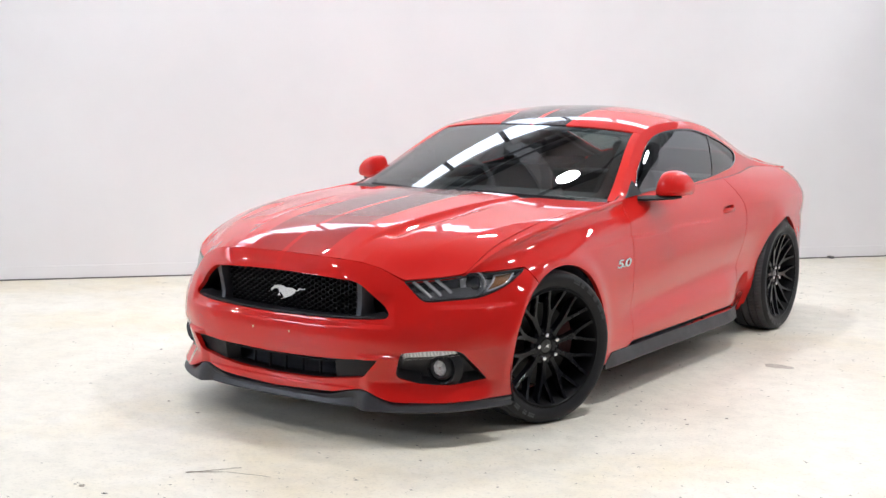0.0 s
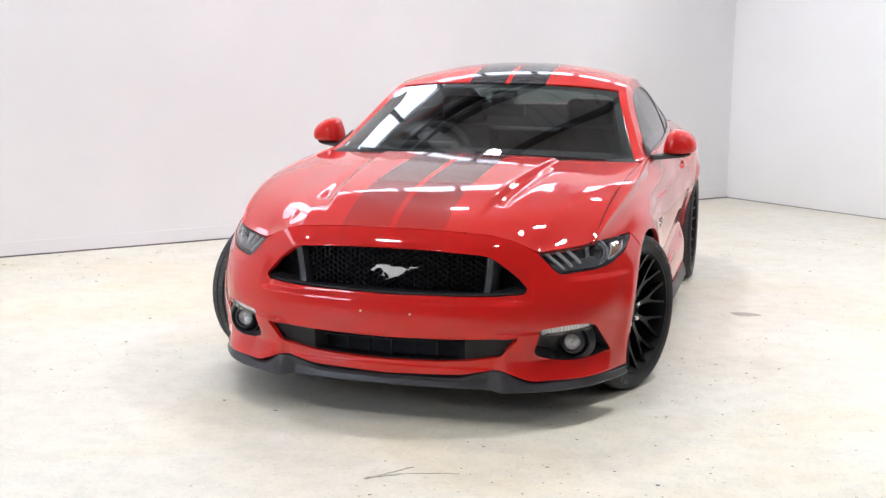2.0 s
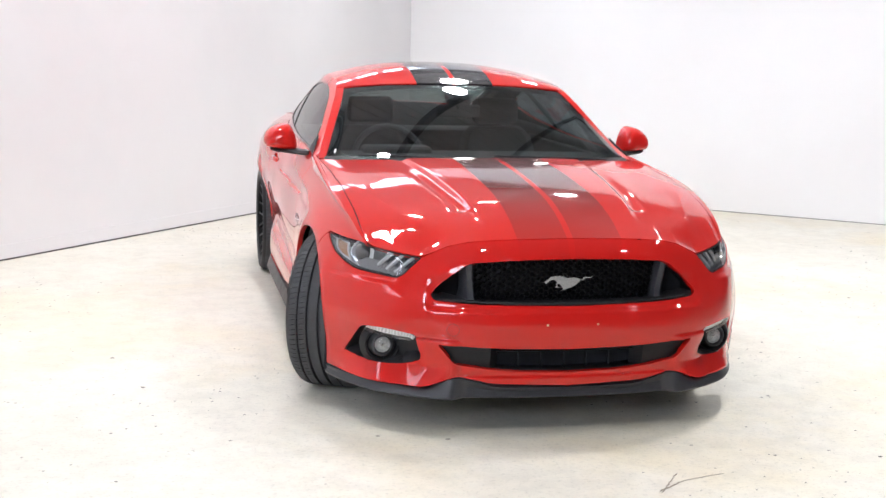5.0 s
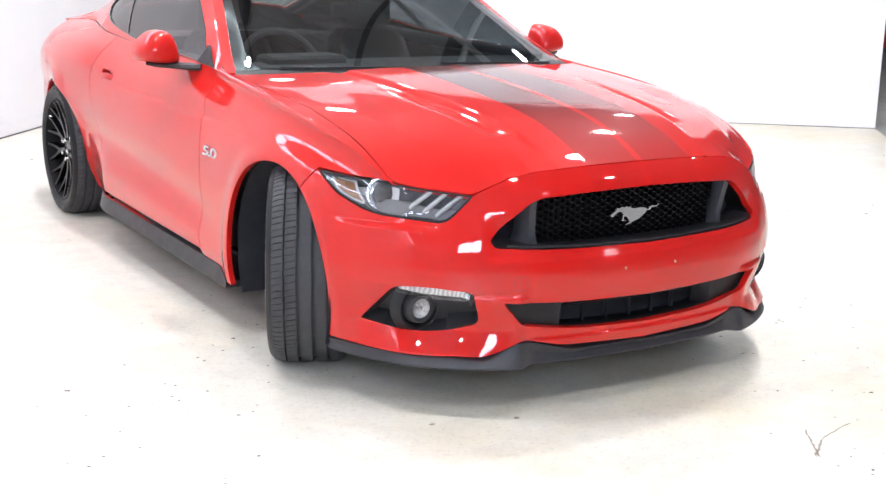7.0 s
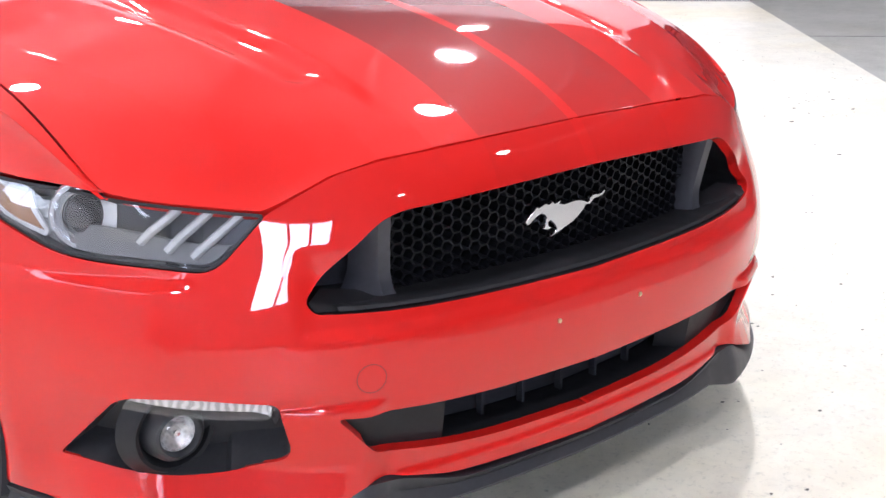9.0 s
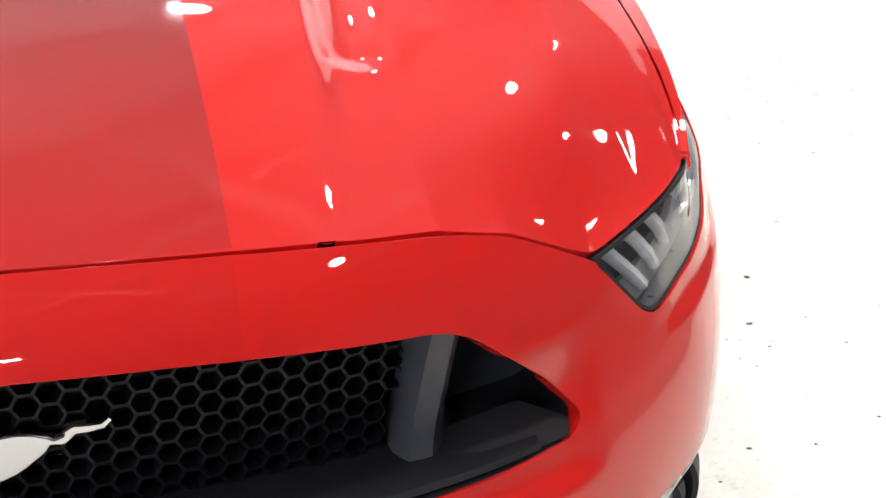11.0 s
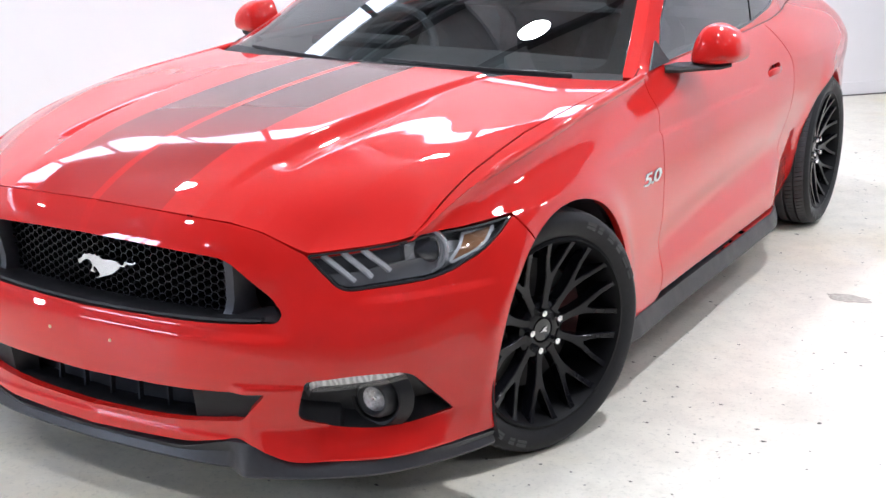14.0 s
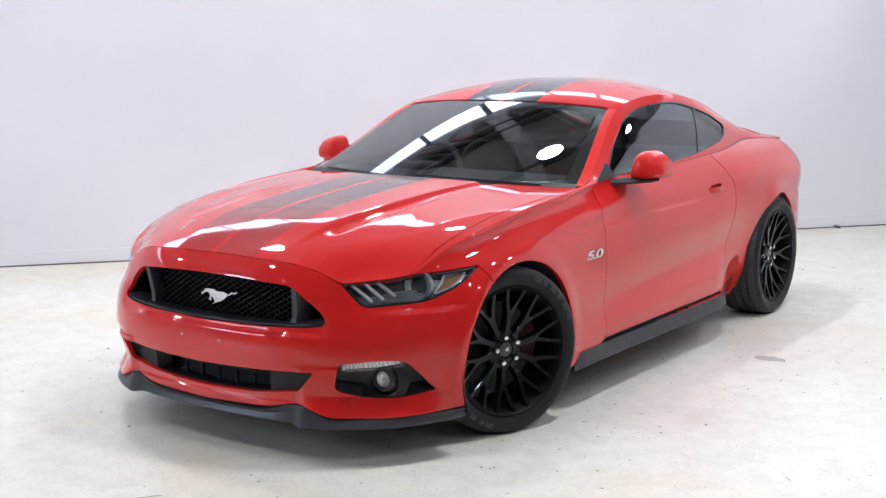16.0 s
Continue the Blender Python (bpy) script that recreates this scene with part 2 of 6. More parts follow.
def outline(points, step=0.012, closed=True):
    """A fine loop of points with rounded corners: each point is (a, b) or (a, b, radius)."""
    pts = [np.array(p[:2], float) for p in points]
    rad = [p[2] if len(p) > 2 else 0.0 for p in points]
    n, out = len(pts), []
    for i in range(n):
        p, a, b = pts[i], pts[i - 1], pts[(i + 1) % n]
        if rad[i] and (closed or 0 < i < n - 1):
            la, lb = np.linalg.norm(a - p), np.linalg.norm(b - p)
            r = min(rad[i], 0.48 * la, 0.48 * lb)
            p0, p1 = p + (a - p) / la * r, p + (b - p) / lb * r
            for t in np.linspace(0, 1, 9):
                out.append((1 - t) ** 2 * p0 + 2 * t * (1 - t) * p + t * t * p1)
        else:
            out.append(p)
    fine = []
    for i in range(len(out) if closed else len(out) - 1):
        a, b = out[i], out[(i + 1) % len(out)]
        k = max(1, int(math.ceil(np.linalg.norm(b - a) / step)))
        fine += [a + (b - a) * t / k for t in range(k)]
    if not closed:
        fine.append(out[-1])
    keep = [fine[0]]
    for p in fine[1:]:
        if np.linalg.norm(p - keep[-1]) > 1e-5:
            keep.append(p)
    if closed and np.linalg.norm(keep[0] - keep[-1]) < 1e-5:
        keep.pop()
    return np.array(keep)


def within(pts, loop):
    x, y = pts[:, 0], pts[:, 1]
    inside = np.zeros(len(pts), bool)
    for a, b in zip(loop, np.roll(loop, -1, 0)):
        if a[1] != b[1]:
            cross = ((a[1] > y) != (b[1] > y)) & (x < (b[0] - a[0]) * (y - a[1]) / (b[1] - a[1]) + a[0])
            inside ^= cross
    return inside


def shrunk(loop, by):
    """The loop drawn in by a distance (out: minus)."""
    d = np.roll(loop, -1, 0) - np.roll(loop, 1, 0)
    d /= np.linalg.norm(d, axis=1, keepdims=True) + 1e-12
    nx, nxt = np.roll(loop, -1, 0), loop
    area = np.sum(nxt[:, 0] * nx[:, 1] - nx[:, 0] * nxt[:, 1])
    inward = np.stack([-d[:, 1], d[:, 0]], 1) * (1 if area > 0 else -1)
    return loop + inward * by


from mathutils.geometry import delaunay_2d_cdt


def cut_sheet(loop, holes=(), step=0.016):
    """Points and triangles that fill a loop in the plane, less its holes, and the rims."""
    loops = [np.asarray(loop)] + [np.asarray(h) for h in holes]
    pts, edges, k = [], [], 0
    for l in loops:
        pts += [tuple(p) for p in l]
        edges += [(k + i, k + (i + 1) % len(l)) for i in range(len(l))]
        k += len(l)
    lo, hi = loops[0].min(0), loops[0].max(0)
    gx, gy = np.arange(lo[0], hi[0] + step, step), np.arange(lo[1], hi[1] + step, step * 0.866)
    grid = np.array([(x + (step / 2 if j % 2 else 0), y) for j, y in enumerate(gy) for x in gx])
    ok = within(grid, loops[0])
    for h in loops[1:]:
        ok &= ~within(grid, h)
    grid = grid[ok]
    rim = np.concatenate(loops)
    if len(grid):
        near = np.concatenate([np.min(np.hypot(part_[:, None, 0] - rim[None, :, 0], part_[:, None, 1] - rim[None, :, 1]), 1) for part_ in np.array_split(grid, max(1, len(grid) // 500))])
        grid = grid[near > step * 0.5]
    allp = [Vector(p) for p in pts] + [Vector(p) for p in grid]
    v, e, f, *_ = delaunay_2d_cdt(allp, edges, [], 0, 1e-7)
    v = np.array([tuple(p) for p in v])
    f = np.array([t for t in f if len(t) == 3])
    mid = v[f].mean(1)
    ok = within(mid, loops[0])
    for h in loops[1:]:
        ok &= ~within(mid, h)
    return v, f[ok]


def normals_of(surface, ab):
    h = 1e-4
    p, q = surface(ab[:, 0] + h, ab[:, 1]) - surface(ab[:, 0] - h, ab[:, 1]), surface(ab[:, 0], ab[:, 1] + h) - surface(ab[:, 0], ab[:, 1] - h)
    n = np.cross(p, q)
    return n / (np.linalg.norm(n, axis=1, keepdims=True) + 1e-12)


def panel(surface, loop, holes=(), step=0.016, lip=0.014, flip=False, centre=False, lift=0.0):
    """A curved panel cut from a surface, its edges turned in by lip. Returns vertices, faces, normals. centre: no edge at x = 0."""
    ab, tri = cut_sheet(loop, holes, step)
    pos, nor = surface(ab[:, 0], ab[:, 1]), normals_of(surface, ab)
    if flip:
        nor, tri = -nor, tri
    face_n = np.cross(pos[tri[:, 1]] - pos[tri[:, 0]], pos[tri[:, 2]] - pos[tri[:, 0]])
    wrong = np.einsum("ij,ij->i", face_n, nor[tri[:, 0]]) < 0
    tri[wrong] = tri[wrong][:, ::-1]
    pos = pos + nor * lift
    verts, faces, normals = [tuple(p) for p in pos], [tuple(t) for t in tri], [tuple(n) for n in nor]
    if lip:
        count = set()
        for t in tri:
            count.update(((t[0], t[1]), (t[1], t[2]), (t[2], t[0])))
        rims = [(a, b) for a, b in count if (b, a) not in count and not (centre and abs(pos[a][0]) < 1e-4 and abs(pos[b][0]) < 1e-4)]
        sides = {}
        for a, b in rims:
            side = np.cross(pos[b] - pos[a], nor[a])
            side /= np.linalg.norm(side) + 1e-12
            for v in (a, b):
                sides[v] = sides.get(v, 0) + side
        index, r = {}, 0.0012
        for v, side in sides.items():
            side = side / (np.linalg.norm(side) + 1e-12)
            index[v] = len(verts)
            verts += [tuple(pos[v] - nor[v] * r + side * r * 0.6), tuple(pos[v] - nor[v] * lip + side * r * 0.6)]
            normals += [tuple(side), tuple(side)]
        for a, b in sorted(rims):
            i, j = index[a], index[b]
            faces += [(b, a, i, j), (j, i, i + 1, j + 1)]
    return verts, faces, normals


def mirror_panel(p):
    return [(-x, y, z) for x, y, z in p[0]], [tuple(reversed(f)) for f in p[1]], [(-x, y, z) for x, y, z in p[2]]


def both(p):
    """A half panel and its mirror image, welded in the middle."""
    q, k = mirror_panel(p), len(p[0])
    spot, verts, normals = {}, list(p[0]), list(p[2])
    for i, v in enumerate(p[0]):
        if abs(v[0]) < 1e-5:
            spot[i] = i
        else:
            spot[i] = len(verts)
            verts.append(q[0][i])
            normals.append(q[2][i])
    return verts, p[1] + [tuple(spot[i] for i in f) for f in q[1]], normals


def put(name, p, mat, parent, label=""):
    return make(name, (p[0], p[1]), mat, parent, label, normals=p[2])

# ---- the hall ----
def floor_paint(name, light, dark, speck, rough):
    m, nt, bsdf = material(name)
    at = coords(nt)
    base = ramp(nt, noise_of(nt, at, 0.7, 6.0, 0.62), (0.32, dark), (0.62, light))
    fine = ramp(nt, noise_of(nt, at, 9.0, 5.0, 0.7), (0.40, grey(0.92)), (0.56, grey(1.0)))
    base = mixed(nt, 1.0, base, fine, "MULTIPLY")
    v = nt.nodes.new("ShaderNodeTexVoronoi")
    v.inputs["Scale"].default_value = 13.0
    nt.links.new(at, v.inputs["Vector"])
    patchy = ramp(nt, noise_of(nt, at, 1.3, 3.0), (0.50, grey(0.0)), (0.62, grey(1.0)))
    chip = ramp(nt, v.outputs["Distance"], (0.045, grey(1.0)), (0.075, grey(0.0)))
    base = mixed(nt, maths(nt, "MULTIPLY", maths(nt, "MULTIPLY", chip, patchy), 0.75), base, speck)
    tyre = ramp(nt, noise_of(nt, at, 2.6, 8.0, 0.72), (0.57, grey(0.0)), (0.72, grey(1.0)))
    base = mixed(nt, maths(nt, "MULTIPLY", tyre, 0.24), base, (dark[0] * 0.60, dark[1] * 0.57, dark[2] * 0.50))
    warm = ramp(nt, noise_of(nt, at, 0.45, 7.0, 0.66), (0.50, grey(0.0)), (0.68, grey(1.0)))
    base = mixed(nt, maths(nt, "MULTIPLY", warm, 0.85), base, mixed(nt, 1.0, base, (1.0, 0.93, 0.77), "MULTIPLY"))
    grit = ramp(nt, noise_of(nt, at, 55.0, 4.0, 0.8), (0.34, grey(0.80)), (0.46, grey(1.0)))
    base = mixed(nt, 1.0, base, grit, "MULTIPLY")
    nt.links.new(base, bsdf.inputs["Base Color"])
    nt.links.new(ramp(nt, noise_of(nt, at, 3.0, 5.0), (0.3, grey(rough - 0.1)), (0.7, grey(rough + 0.12))), bsdf.inputs["Roughness"])
    bump(nt, bsdf, noise_of(nt, at, 30.0, 6.0), 0.12, 0.004)
    return m


def wall_paint(name, light, dark):
    m, nt, bsdf = material(name)
    at = coords(nt)
    base = ramp(nt, noise_of(nt, at, 0.6, 5.0, 0.6), (0.35, dark), (0.65, light))
    nt.links.new(base, bsdf.inputs["Base Color"])
    nt.links.new(ramp(nt, noise_of(nt, at, 2.0), (0.3, grey(0.5)), (0.7, grey(0.7))), bsdf.inputs["Roughness"])
    bump(nt, bsdf, noise_of(nt, at, 25.0, 4.0), 0.06, 0.003)
    return m


WHITE_FLOOR = floor_paint("white_painted_concrete", (0.79, 0.757, 0.672), (0.72, 0.677, 0.578), (0.15, 0.14, 0.12), 0.42)
GREY_FLOOR = floor_paint("grey_concrete", (0.40, 0.39, 0.36), (0.31, 0.30, 0.275), (0.12, 0.11, 0.10), 0.5)
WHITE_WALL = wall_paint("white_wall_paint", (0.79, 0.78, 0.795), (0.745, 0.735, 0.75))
# end wall's base is raised in place of the stronger light on it
END_WALL = wall_paint("end_wall_lit_paint", (0.905, 0.905, 0.915), (0.875, 0.87, 0.88))
HALL_WALL = wall_paint("hall_cladding", (0.42, 0.42, 0.44), (0.36, 0.36, 0.38))
RAFTER_GREY = plain("rafter_paint", (0.55, 0.56, 0.57), 0.5, grain=6)
ROOF_SHEET = plain("roof_sheet", (0.38, 0.385, 0.39), 0.55, 0.2, grain=3)
# unseen roof past the bay: its dark base stands in for missing light
DIM_SHEET = plain("dim_roof_sheet", (0.088, 0.098, 0.112), 0.6, 0.2, grain=3)
ROOF_STEEL = plain("roof_steel", (0.07, 0.07, 0.075), 0.5, 0.2, grain=6)
DAYLIGHT = glow("daylight_sheet", (0.84, 0.91, 1.0), BAND_GLOW)
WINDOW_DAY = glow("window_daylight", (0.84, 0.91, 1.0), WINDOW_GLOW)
LAMP_GLASS = glow("lamp_glass", (1.0, 0.98, 0.94), 60.0)
HALL = Matrix.Translation(CORNER) @ Matrix(((ALONG.x, ACROSS.x, 0, 0), (ALONG.y, ACROSS.y, 0, 0), (0, 0, 1, 0), (0, 0, 0, 1)))
BAY_W, BAY_L, FAR_A, FAR_B = 6.38, 15.0, -13.0, 15.0


def hall_block(name, box, mat, bevel=0.0, label="", category="", kind="structure", parent=None):
    ob = make(name, moved(block(*box, bevel), HALL), mat, parent, smooth=False)
    ob.data.flip_normals()
    return tagged(ob, label, category, kind=kind)


hall_block("floor", (-0.06, BAY_L, -0.2, BAY_W, -0.2, 0.0), WHITE_FLOOR, label="white painted concrete floor with chips, scuffs and stains", category="floor")
hall_block("hall_floor", (FAR_A, BAY_L, BAY_W, FAR_B, -0.2, -0.003), GREY_FLOOR, label="bare grey concrete floor beyond the white bay", category="floor")
hall_block("hall_floor_behind", (FAR_A, -0.06, -0.2, BAY_W, -0.2, -0.003), GREY_FLOOR, label="bare grey concrete floor behind the end wall", category="floor")
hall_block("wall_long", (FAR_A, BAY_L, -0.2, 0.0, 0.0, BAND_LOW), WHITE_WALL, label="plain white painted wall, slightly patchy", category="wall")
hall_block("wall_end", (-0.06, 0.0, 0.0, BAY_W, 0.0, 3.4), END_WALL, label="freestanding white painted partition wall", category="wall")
hall_block("wall_far", (FAR_A - 0.2, FAR_A, -0.2, FAR_B, 0.0, 6.7), HALL_WALL, label="grey metal cladding of the hall", category="wall")
hall_block("wall_side", (FAR_A, BAY_L, FAR_B, FAR_B + 0.2, 0.0, 6.7), HALL_WALL, label="grey metal cladding of the hall", category="wall")
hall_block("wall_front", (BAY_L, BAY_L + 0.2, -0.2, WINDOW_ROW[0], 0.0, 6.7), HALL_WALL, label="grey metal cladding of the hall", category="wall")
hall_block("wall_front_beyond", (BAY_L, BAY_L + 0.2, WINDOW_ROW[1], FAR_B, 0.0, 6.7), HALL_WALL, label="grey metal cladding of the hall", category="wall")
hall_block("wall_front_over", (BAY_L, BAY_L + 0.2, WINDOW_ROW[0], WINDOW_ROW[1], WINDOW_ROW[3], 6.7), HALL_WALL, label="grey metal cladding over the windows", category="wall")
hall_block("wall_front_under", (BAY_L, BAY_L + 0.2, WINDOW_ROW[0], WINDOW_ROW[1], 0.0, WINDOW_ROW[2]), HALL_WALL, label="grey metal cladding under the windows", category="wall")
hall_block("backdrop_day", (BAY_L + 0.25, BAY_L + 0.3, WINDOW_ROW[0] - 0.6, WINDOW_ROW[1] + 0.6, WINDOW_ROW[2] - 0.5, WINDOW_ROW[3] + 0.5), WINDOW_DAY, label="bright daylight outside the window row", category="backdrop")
for post_b in [WINDOW_ROW[0] + 0.77 * i for i in range(1, 3)]:
    hall_block("window_post", (BAY_L + 0.06, BAY_L + 0.14, post_b, post_b + 0.09, WINDOW_ROW[2], WINDOW_ROW[3]), HALL_WALL, label="steel post in the window row", category="post")
hall_block("baseboard", (0.012, BAY_L, 0.0, 0.012, 0.004, 0.10), WHITE_WALL, 0.003, label="low white skirting board", category="baseboard")
# a recessed shadow gap at the foot of both white walls
GAP_DARK = plain("shadow_gap", (0.13, 0.125, 0.125), 0.8)
hall_block("trim_long", (0.0, BAY_L, 0.0, 0.0155, 0.0005, 0.010), GAP_DARK, label="dark joint where wall meets floor", category="trim")
hall_block("trim_end", (0.0, 0.006, 0.012, BAY_W, 0.0005, 0.005), GAP_DARK, label="dark joint where wall meets floor", category="trim")


def sloped(a0, a1, b0, b1, up, thick):
    """A slab that follows the roof from b0 to b1."""
    z0, z1 = roof_height(b0) + up, roof_height(b1) + up
    v = [(a, b, z + t) for a in (a0, a1) for b, z in ((b0, z0), (b1, z1)) for t in (0, thick)]
    return v, [(0, 1, 3, 2), (4, 6, 7, 5), (0, 4, 5, 1), (2, 3, 7, 6), (1, 5, 7, 3), (0, 2, 6, 4)]


def build_roof():
    for name, mat, label, spans in (("ceiling", ROOF_SHEET, "silver-grey ribbed metal roof over the white bay", ((-0.2, ROOF_SPLIT),)),
                                    ("ceiling_beyond", DIM_SHEET, "ribbed metal roof of the hall, coloured dark as unlit", ((ROOF_SPLIT, RIDGE), (RIDGE, FAR_B + 0.2)))):
        sheet = [sloped(FAR_A, BAY_L, lo, hi, 0.0, 0.05) for lo, hi in spans]
        for i in range(int((BAY_L - FAR_A) / 0.2)):
            a = FAR_A + 0.2 * i
            sheet += [sloped(a, a + 0.045, lo, hi, -0.026, 0.025) for lo, hi in spans]
        tagged(make(name, moved(joined(*sheet), HALL), mat, smooth=False), label, "ceiling", kind="structure")
    for b in [0.28] + [0.55 + 1.3 * i for i in range(11)]:
        tagged(make("purlin", moved(sloped(FAR_A, BAY_L, b, b + 0.07, -0.22, 0.19), HALL), ROOF_STEEL if b < ROOF_SPLIT else RAFTER_GREY, smooth=False), "dark steel purlin under the roof" if b < ROOF_SPLIT else "light grey purlin under the darkened roof", "beam", kind="structure")
    for a in (-9.83, -5.03, -0.13, 4.72, 9.57, 14.2):
        for lo, hi in ((0.0, RIDGE), (RIDGE, FAR_B)):
            tagged(make("rafter", moved(sloped(a, a + 0.22, lo, hi, -0.205, 0.18), HALL), RAFTER_GREY, smooth=False), "light grey steel roof beam", "beam", kind="structure")
    # the daylight band over the long wall, with its posts, and the strip of wall above
    hall_block("daylight_band", (FAR_A, BAY_L, -0.10, -0.06, BAND_LOW, BAND_HIGH), DAYLIGHT, label="milky translucent daylight band above the wall", category="window")
    # light grey here paints the band's glow as it fades upward
    hall_block("wall_top", (FAR_A, BAY_L, -0.2, 0.0, BAND_HIGH, EAVE), RAFTER_GREY, label="wall strip above the daylight band, lightened as its fading glow", category="wall")
    for i in range(35):
        a = 4.82 + 0.77 * (i - 22)
        hall_block("band_post", (a, a + 0.055, -0.055, 0.02, BAND_LOW + 0.003, BAND_HIGH - 0.003), ROOF_STEEL, label="dark steel post in the daylight band", category="post")


def build_lamps():
    shade = joined(lathe([(0.0, 0.02), (0.0, LAMP_R + 0.015), (0.03, LAMP_R + 0.015), (0.06, LAMP_R - 0.03), (0.12, 0.06), (0.16, 0.05), (0.16, 0.01)], 32))
    turn = pose(0, 0, 0, 0, -90, 0)
    first = None
    for a, b, watts in LAMPS:
        at = bay(a, b, LAMP_Z)
        if first is None:
            first = thing("high_bay_lamp", "round high bay lamp hanging from the roof", "lamp", "high bay lamps", at)
            make("housing", moved(shade, turn), ROOF_STEEL, first)
            make("diffuser", moved(lathe([(0.0, 0.0), (0.0, LAMP_R)], 32), pose(0, 0, -0.004, 0, -90, 0)), LAMP_GLASS, first, "glowing white diffuser")
        else:
            copy_thing(first, Matrix.Translation(at))
        tagged(make("lamp_rod", moved(block(-0.008, 0.008, -0.008, 0.008, 0.15, roof_height(b) - LAMP_Z + 0.01), Matrix.Translation(at)), ROOF_STEEL), "thin steel rod that holds a lamp", "rod", "lamp rods")
        data = bpy.data.lights.new("lamp_light", "AREA")
        data.spread = radians(160)
        data.shape, data.size, data.energy, data.color = "DISK", 2 * LAMP_R, watts, (1.0, 0.97, 0.915)
        lamp = new("lamp_light", data)
        lamp.matrix_basis = Matrix.Translation(at - Vector((0, 0, 0.02)))


build_roof()
build_lamps()

# ---- the car's main lines, in metres; y runs back from the front axle ----
PLAN_XY = [(0, -0.895), (0.25, -0.882), (0.45, -0.842), (0.596, -0.769), (0.710, -0.674), (0.797, -0.549), (0.858, -0.414), (0.891, -0.25), (0.905, -0.05), (0.908, 0.3),
           (0.905, 0.9), (0.905, 1.5), (0.910, 2.0), (0.926, 2.45), (0.928, 2.8), (0.902, 3.08), (0.83, 3.33), (0.62, 3.50), (0.3, 3.54), (0, 3.55)]
INSET_Z = [0.12, 0.20, 0.28, 0.36, 0.44, 0.52, 0.60, 0.68, 0.76, 0.84, 0.92, 1.0]
INSET_ROWS = [
    [0.05, 0.030, 0.020, 0.004, 0.0, 0.013, 0.024, 0.036, 0.095, 0.18, 0.26, 0.34],
    [0.05, 0.030, 0.020, 0.004, 0.0, 0.013, 0.025, 0.040, 0.095, 0.18, 0.26, 0.34],
    [0.05, 0.030, 0.020, 0.004, 0.0, 0.013, 0.036, 0.064, 0.112, 0.18, 0.26, 0.34],
    [0.04, 0.022, 0.010, 0.001, 0.0, 0.015, 0.044, 0.070, 0.112, 0.17, 0.25, 0.33],
    [0.03, 0.018, 0.010, 0.002, 0.0, 0.010, 0.030, 0.058, 0.100, 0.16, 0.22, 0.28],
    [0.03, 0.018, 0.010, 0.002, 0.0, 0.006, 0.020, 0.047, 0.095, 0.15, 0.21, 0.27],
    [0.02, 0.010, 0.005, 0.002, 0.0, 0.002, 0.008, 0.022, 0.058, 0.108, 0.16, 0.22],
    [0.03, 0.015, 0.008, 0.010, 0.014, 0.018, 0.022, 0.030, 0.046, 0.072, 0.125, 0.19],
    [0.02, 0.010, 0.004, 0.012, 0.022, 0.022, 0.016, 0.019, 0.034, 0.058, 0.105, 0.17],
    [0.02, 0.010, 0.004, 0.012, 0.024, 0.026, 0.016, 0.015, 0.028, 0.052, 0.100, 0.18],
    [0.02, 0.008, 0.002, 0.008, 0.016, 0.014, 0.004, 0.002, 0.012, 0.034, 0.098, 0.22],
    [0.02, 0.008, 0.002, 0.0, 0.0, 0.0, 0.0, 0.003, 0.018, 0.052, 0.13, 0.28],
    [0.04, 0.020, 0.005, 0.0, 0.0, 0.0, 0.0, 0.004, 0.020, 0.055, 0.13, 0.28],
    [0.06, 0.030, 0.010, 0.0, 0.0, 0.0, 0.0, 0.004, 0.018, 0.040, 0.08, 0.14],
    [0.06, 0.030, 0.010, 0.0, 0.0, 0.0, 0.0, 0.004, 0.018, 0.040, 0.08, 0.14],
]
ARCH_F, ARCH_R = (-0.036, 0.316, 0.366), (2.715, 0.320, 0.368)
KNEE_Y = [-0.9, -0.7, -0.55, -0.5, -0.4, -0.2, 0.0, 0.25, 0.5, 0.8, 1.2]
KNEE_XS = [0.61, 0.669, 0.731, 0.745, 0.763, 0.789, 0.803, 0.805, 0.80, 0.79, 0.79]
KNEE_ZS = [0.615, 0.655, 0.695, 0.719, 0.760, 0.811, 0.844, 0.874, 0.894, 0.918, 0.93]
TOP_Y = [-0.9, -0.8, -0.7, -0.6, -0.5, -0.42, -0.3, -0.1, 0.2, 0.45, 0.7]
TOP_U = [0, 0.25, 0.42, 0.58, 0.74, 0.88, 1.0]
TOP_Z = [
    [0.694, 0.692, 0.687, 0.6756, 0.6578, 0.6366, 0.62],
    [0.754, 0.7516, 0.7449, 0.732, 0.7057, 0.6694, 0.64],
    [0.7998, 0.7963, 0.7874, 0.7699, 0.7398, 0.6985, 0.662],
    [0.8237, 0.8203, 0.8113, 0.7952, 0.7686, 0.7296, 0.6919],
    [0.8437, 0.8405, 0.8323, 0.8191, 0.7963, 0.7612, 0.7234],
    [0.8571, 0.854, 0.8463, 0.8344, 0.814, 0.7827, 0.7465],
    [0.8731, 0.8699, 0.8629, 0.8523, 0.8345, 0.8097, 0.7774],
    [0.8947, 0.8916, 0.8855, 0.8758, 0.8622, 0.8449, 0.82],
    [0.9176, 0.9156, 0.9098, 0.9016, 0.892, 0.88, 0.864],
    [0.9289, 0.9272, 0.9228, 0.9162, 0.9083, 0.9003, 0.89],
    [0.935, 0.9333, 0.9307, 0.9256, 0.9201, 0.9159, 0.912],
]
DOME = 0.014
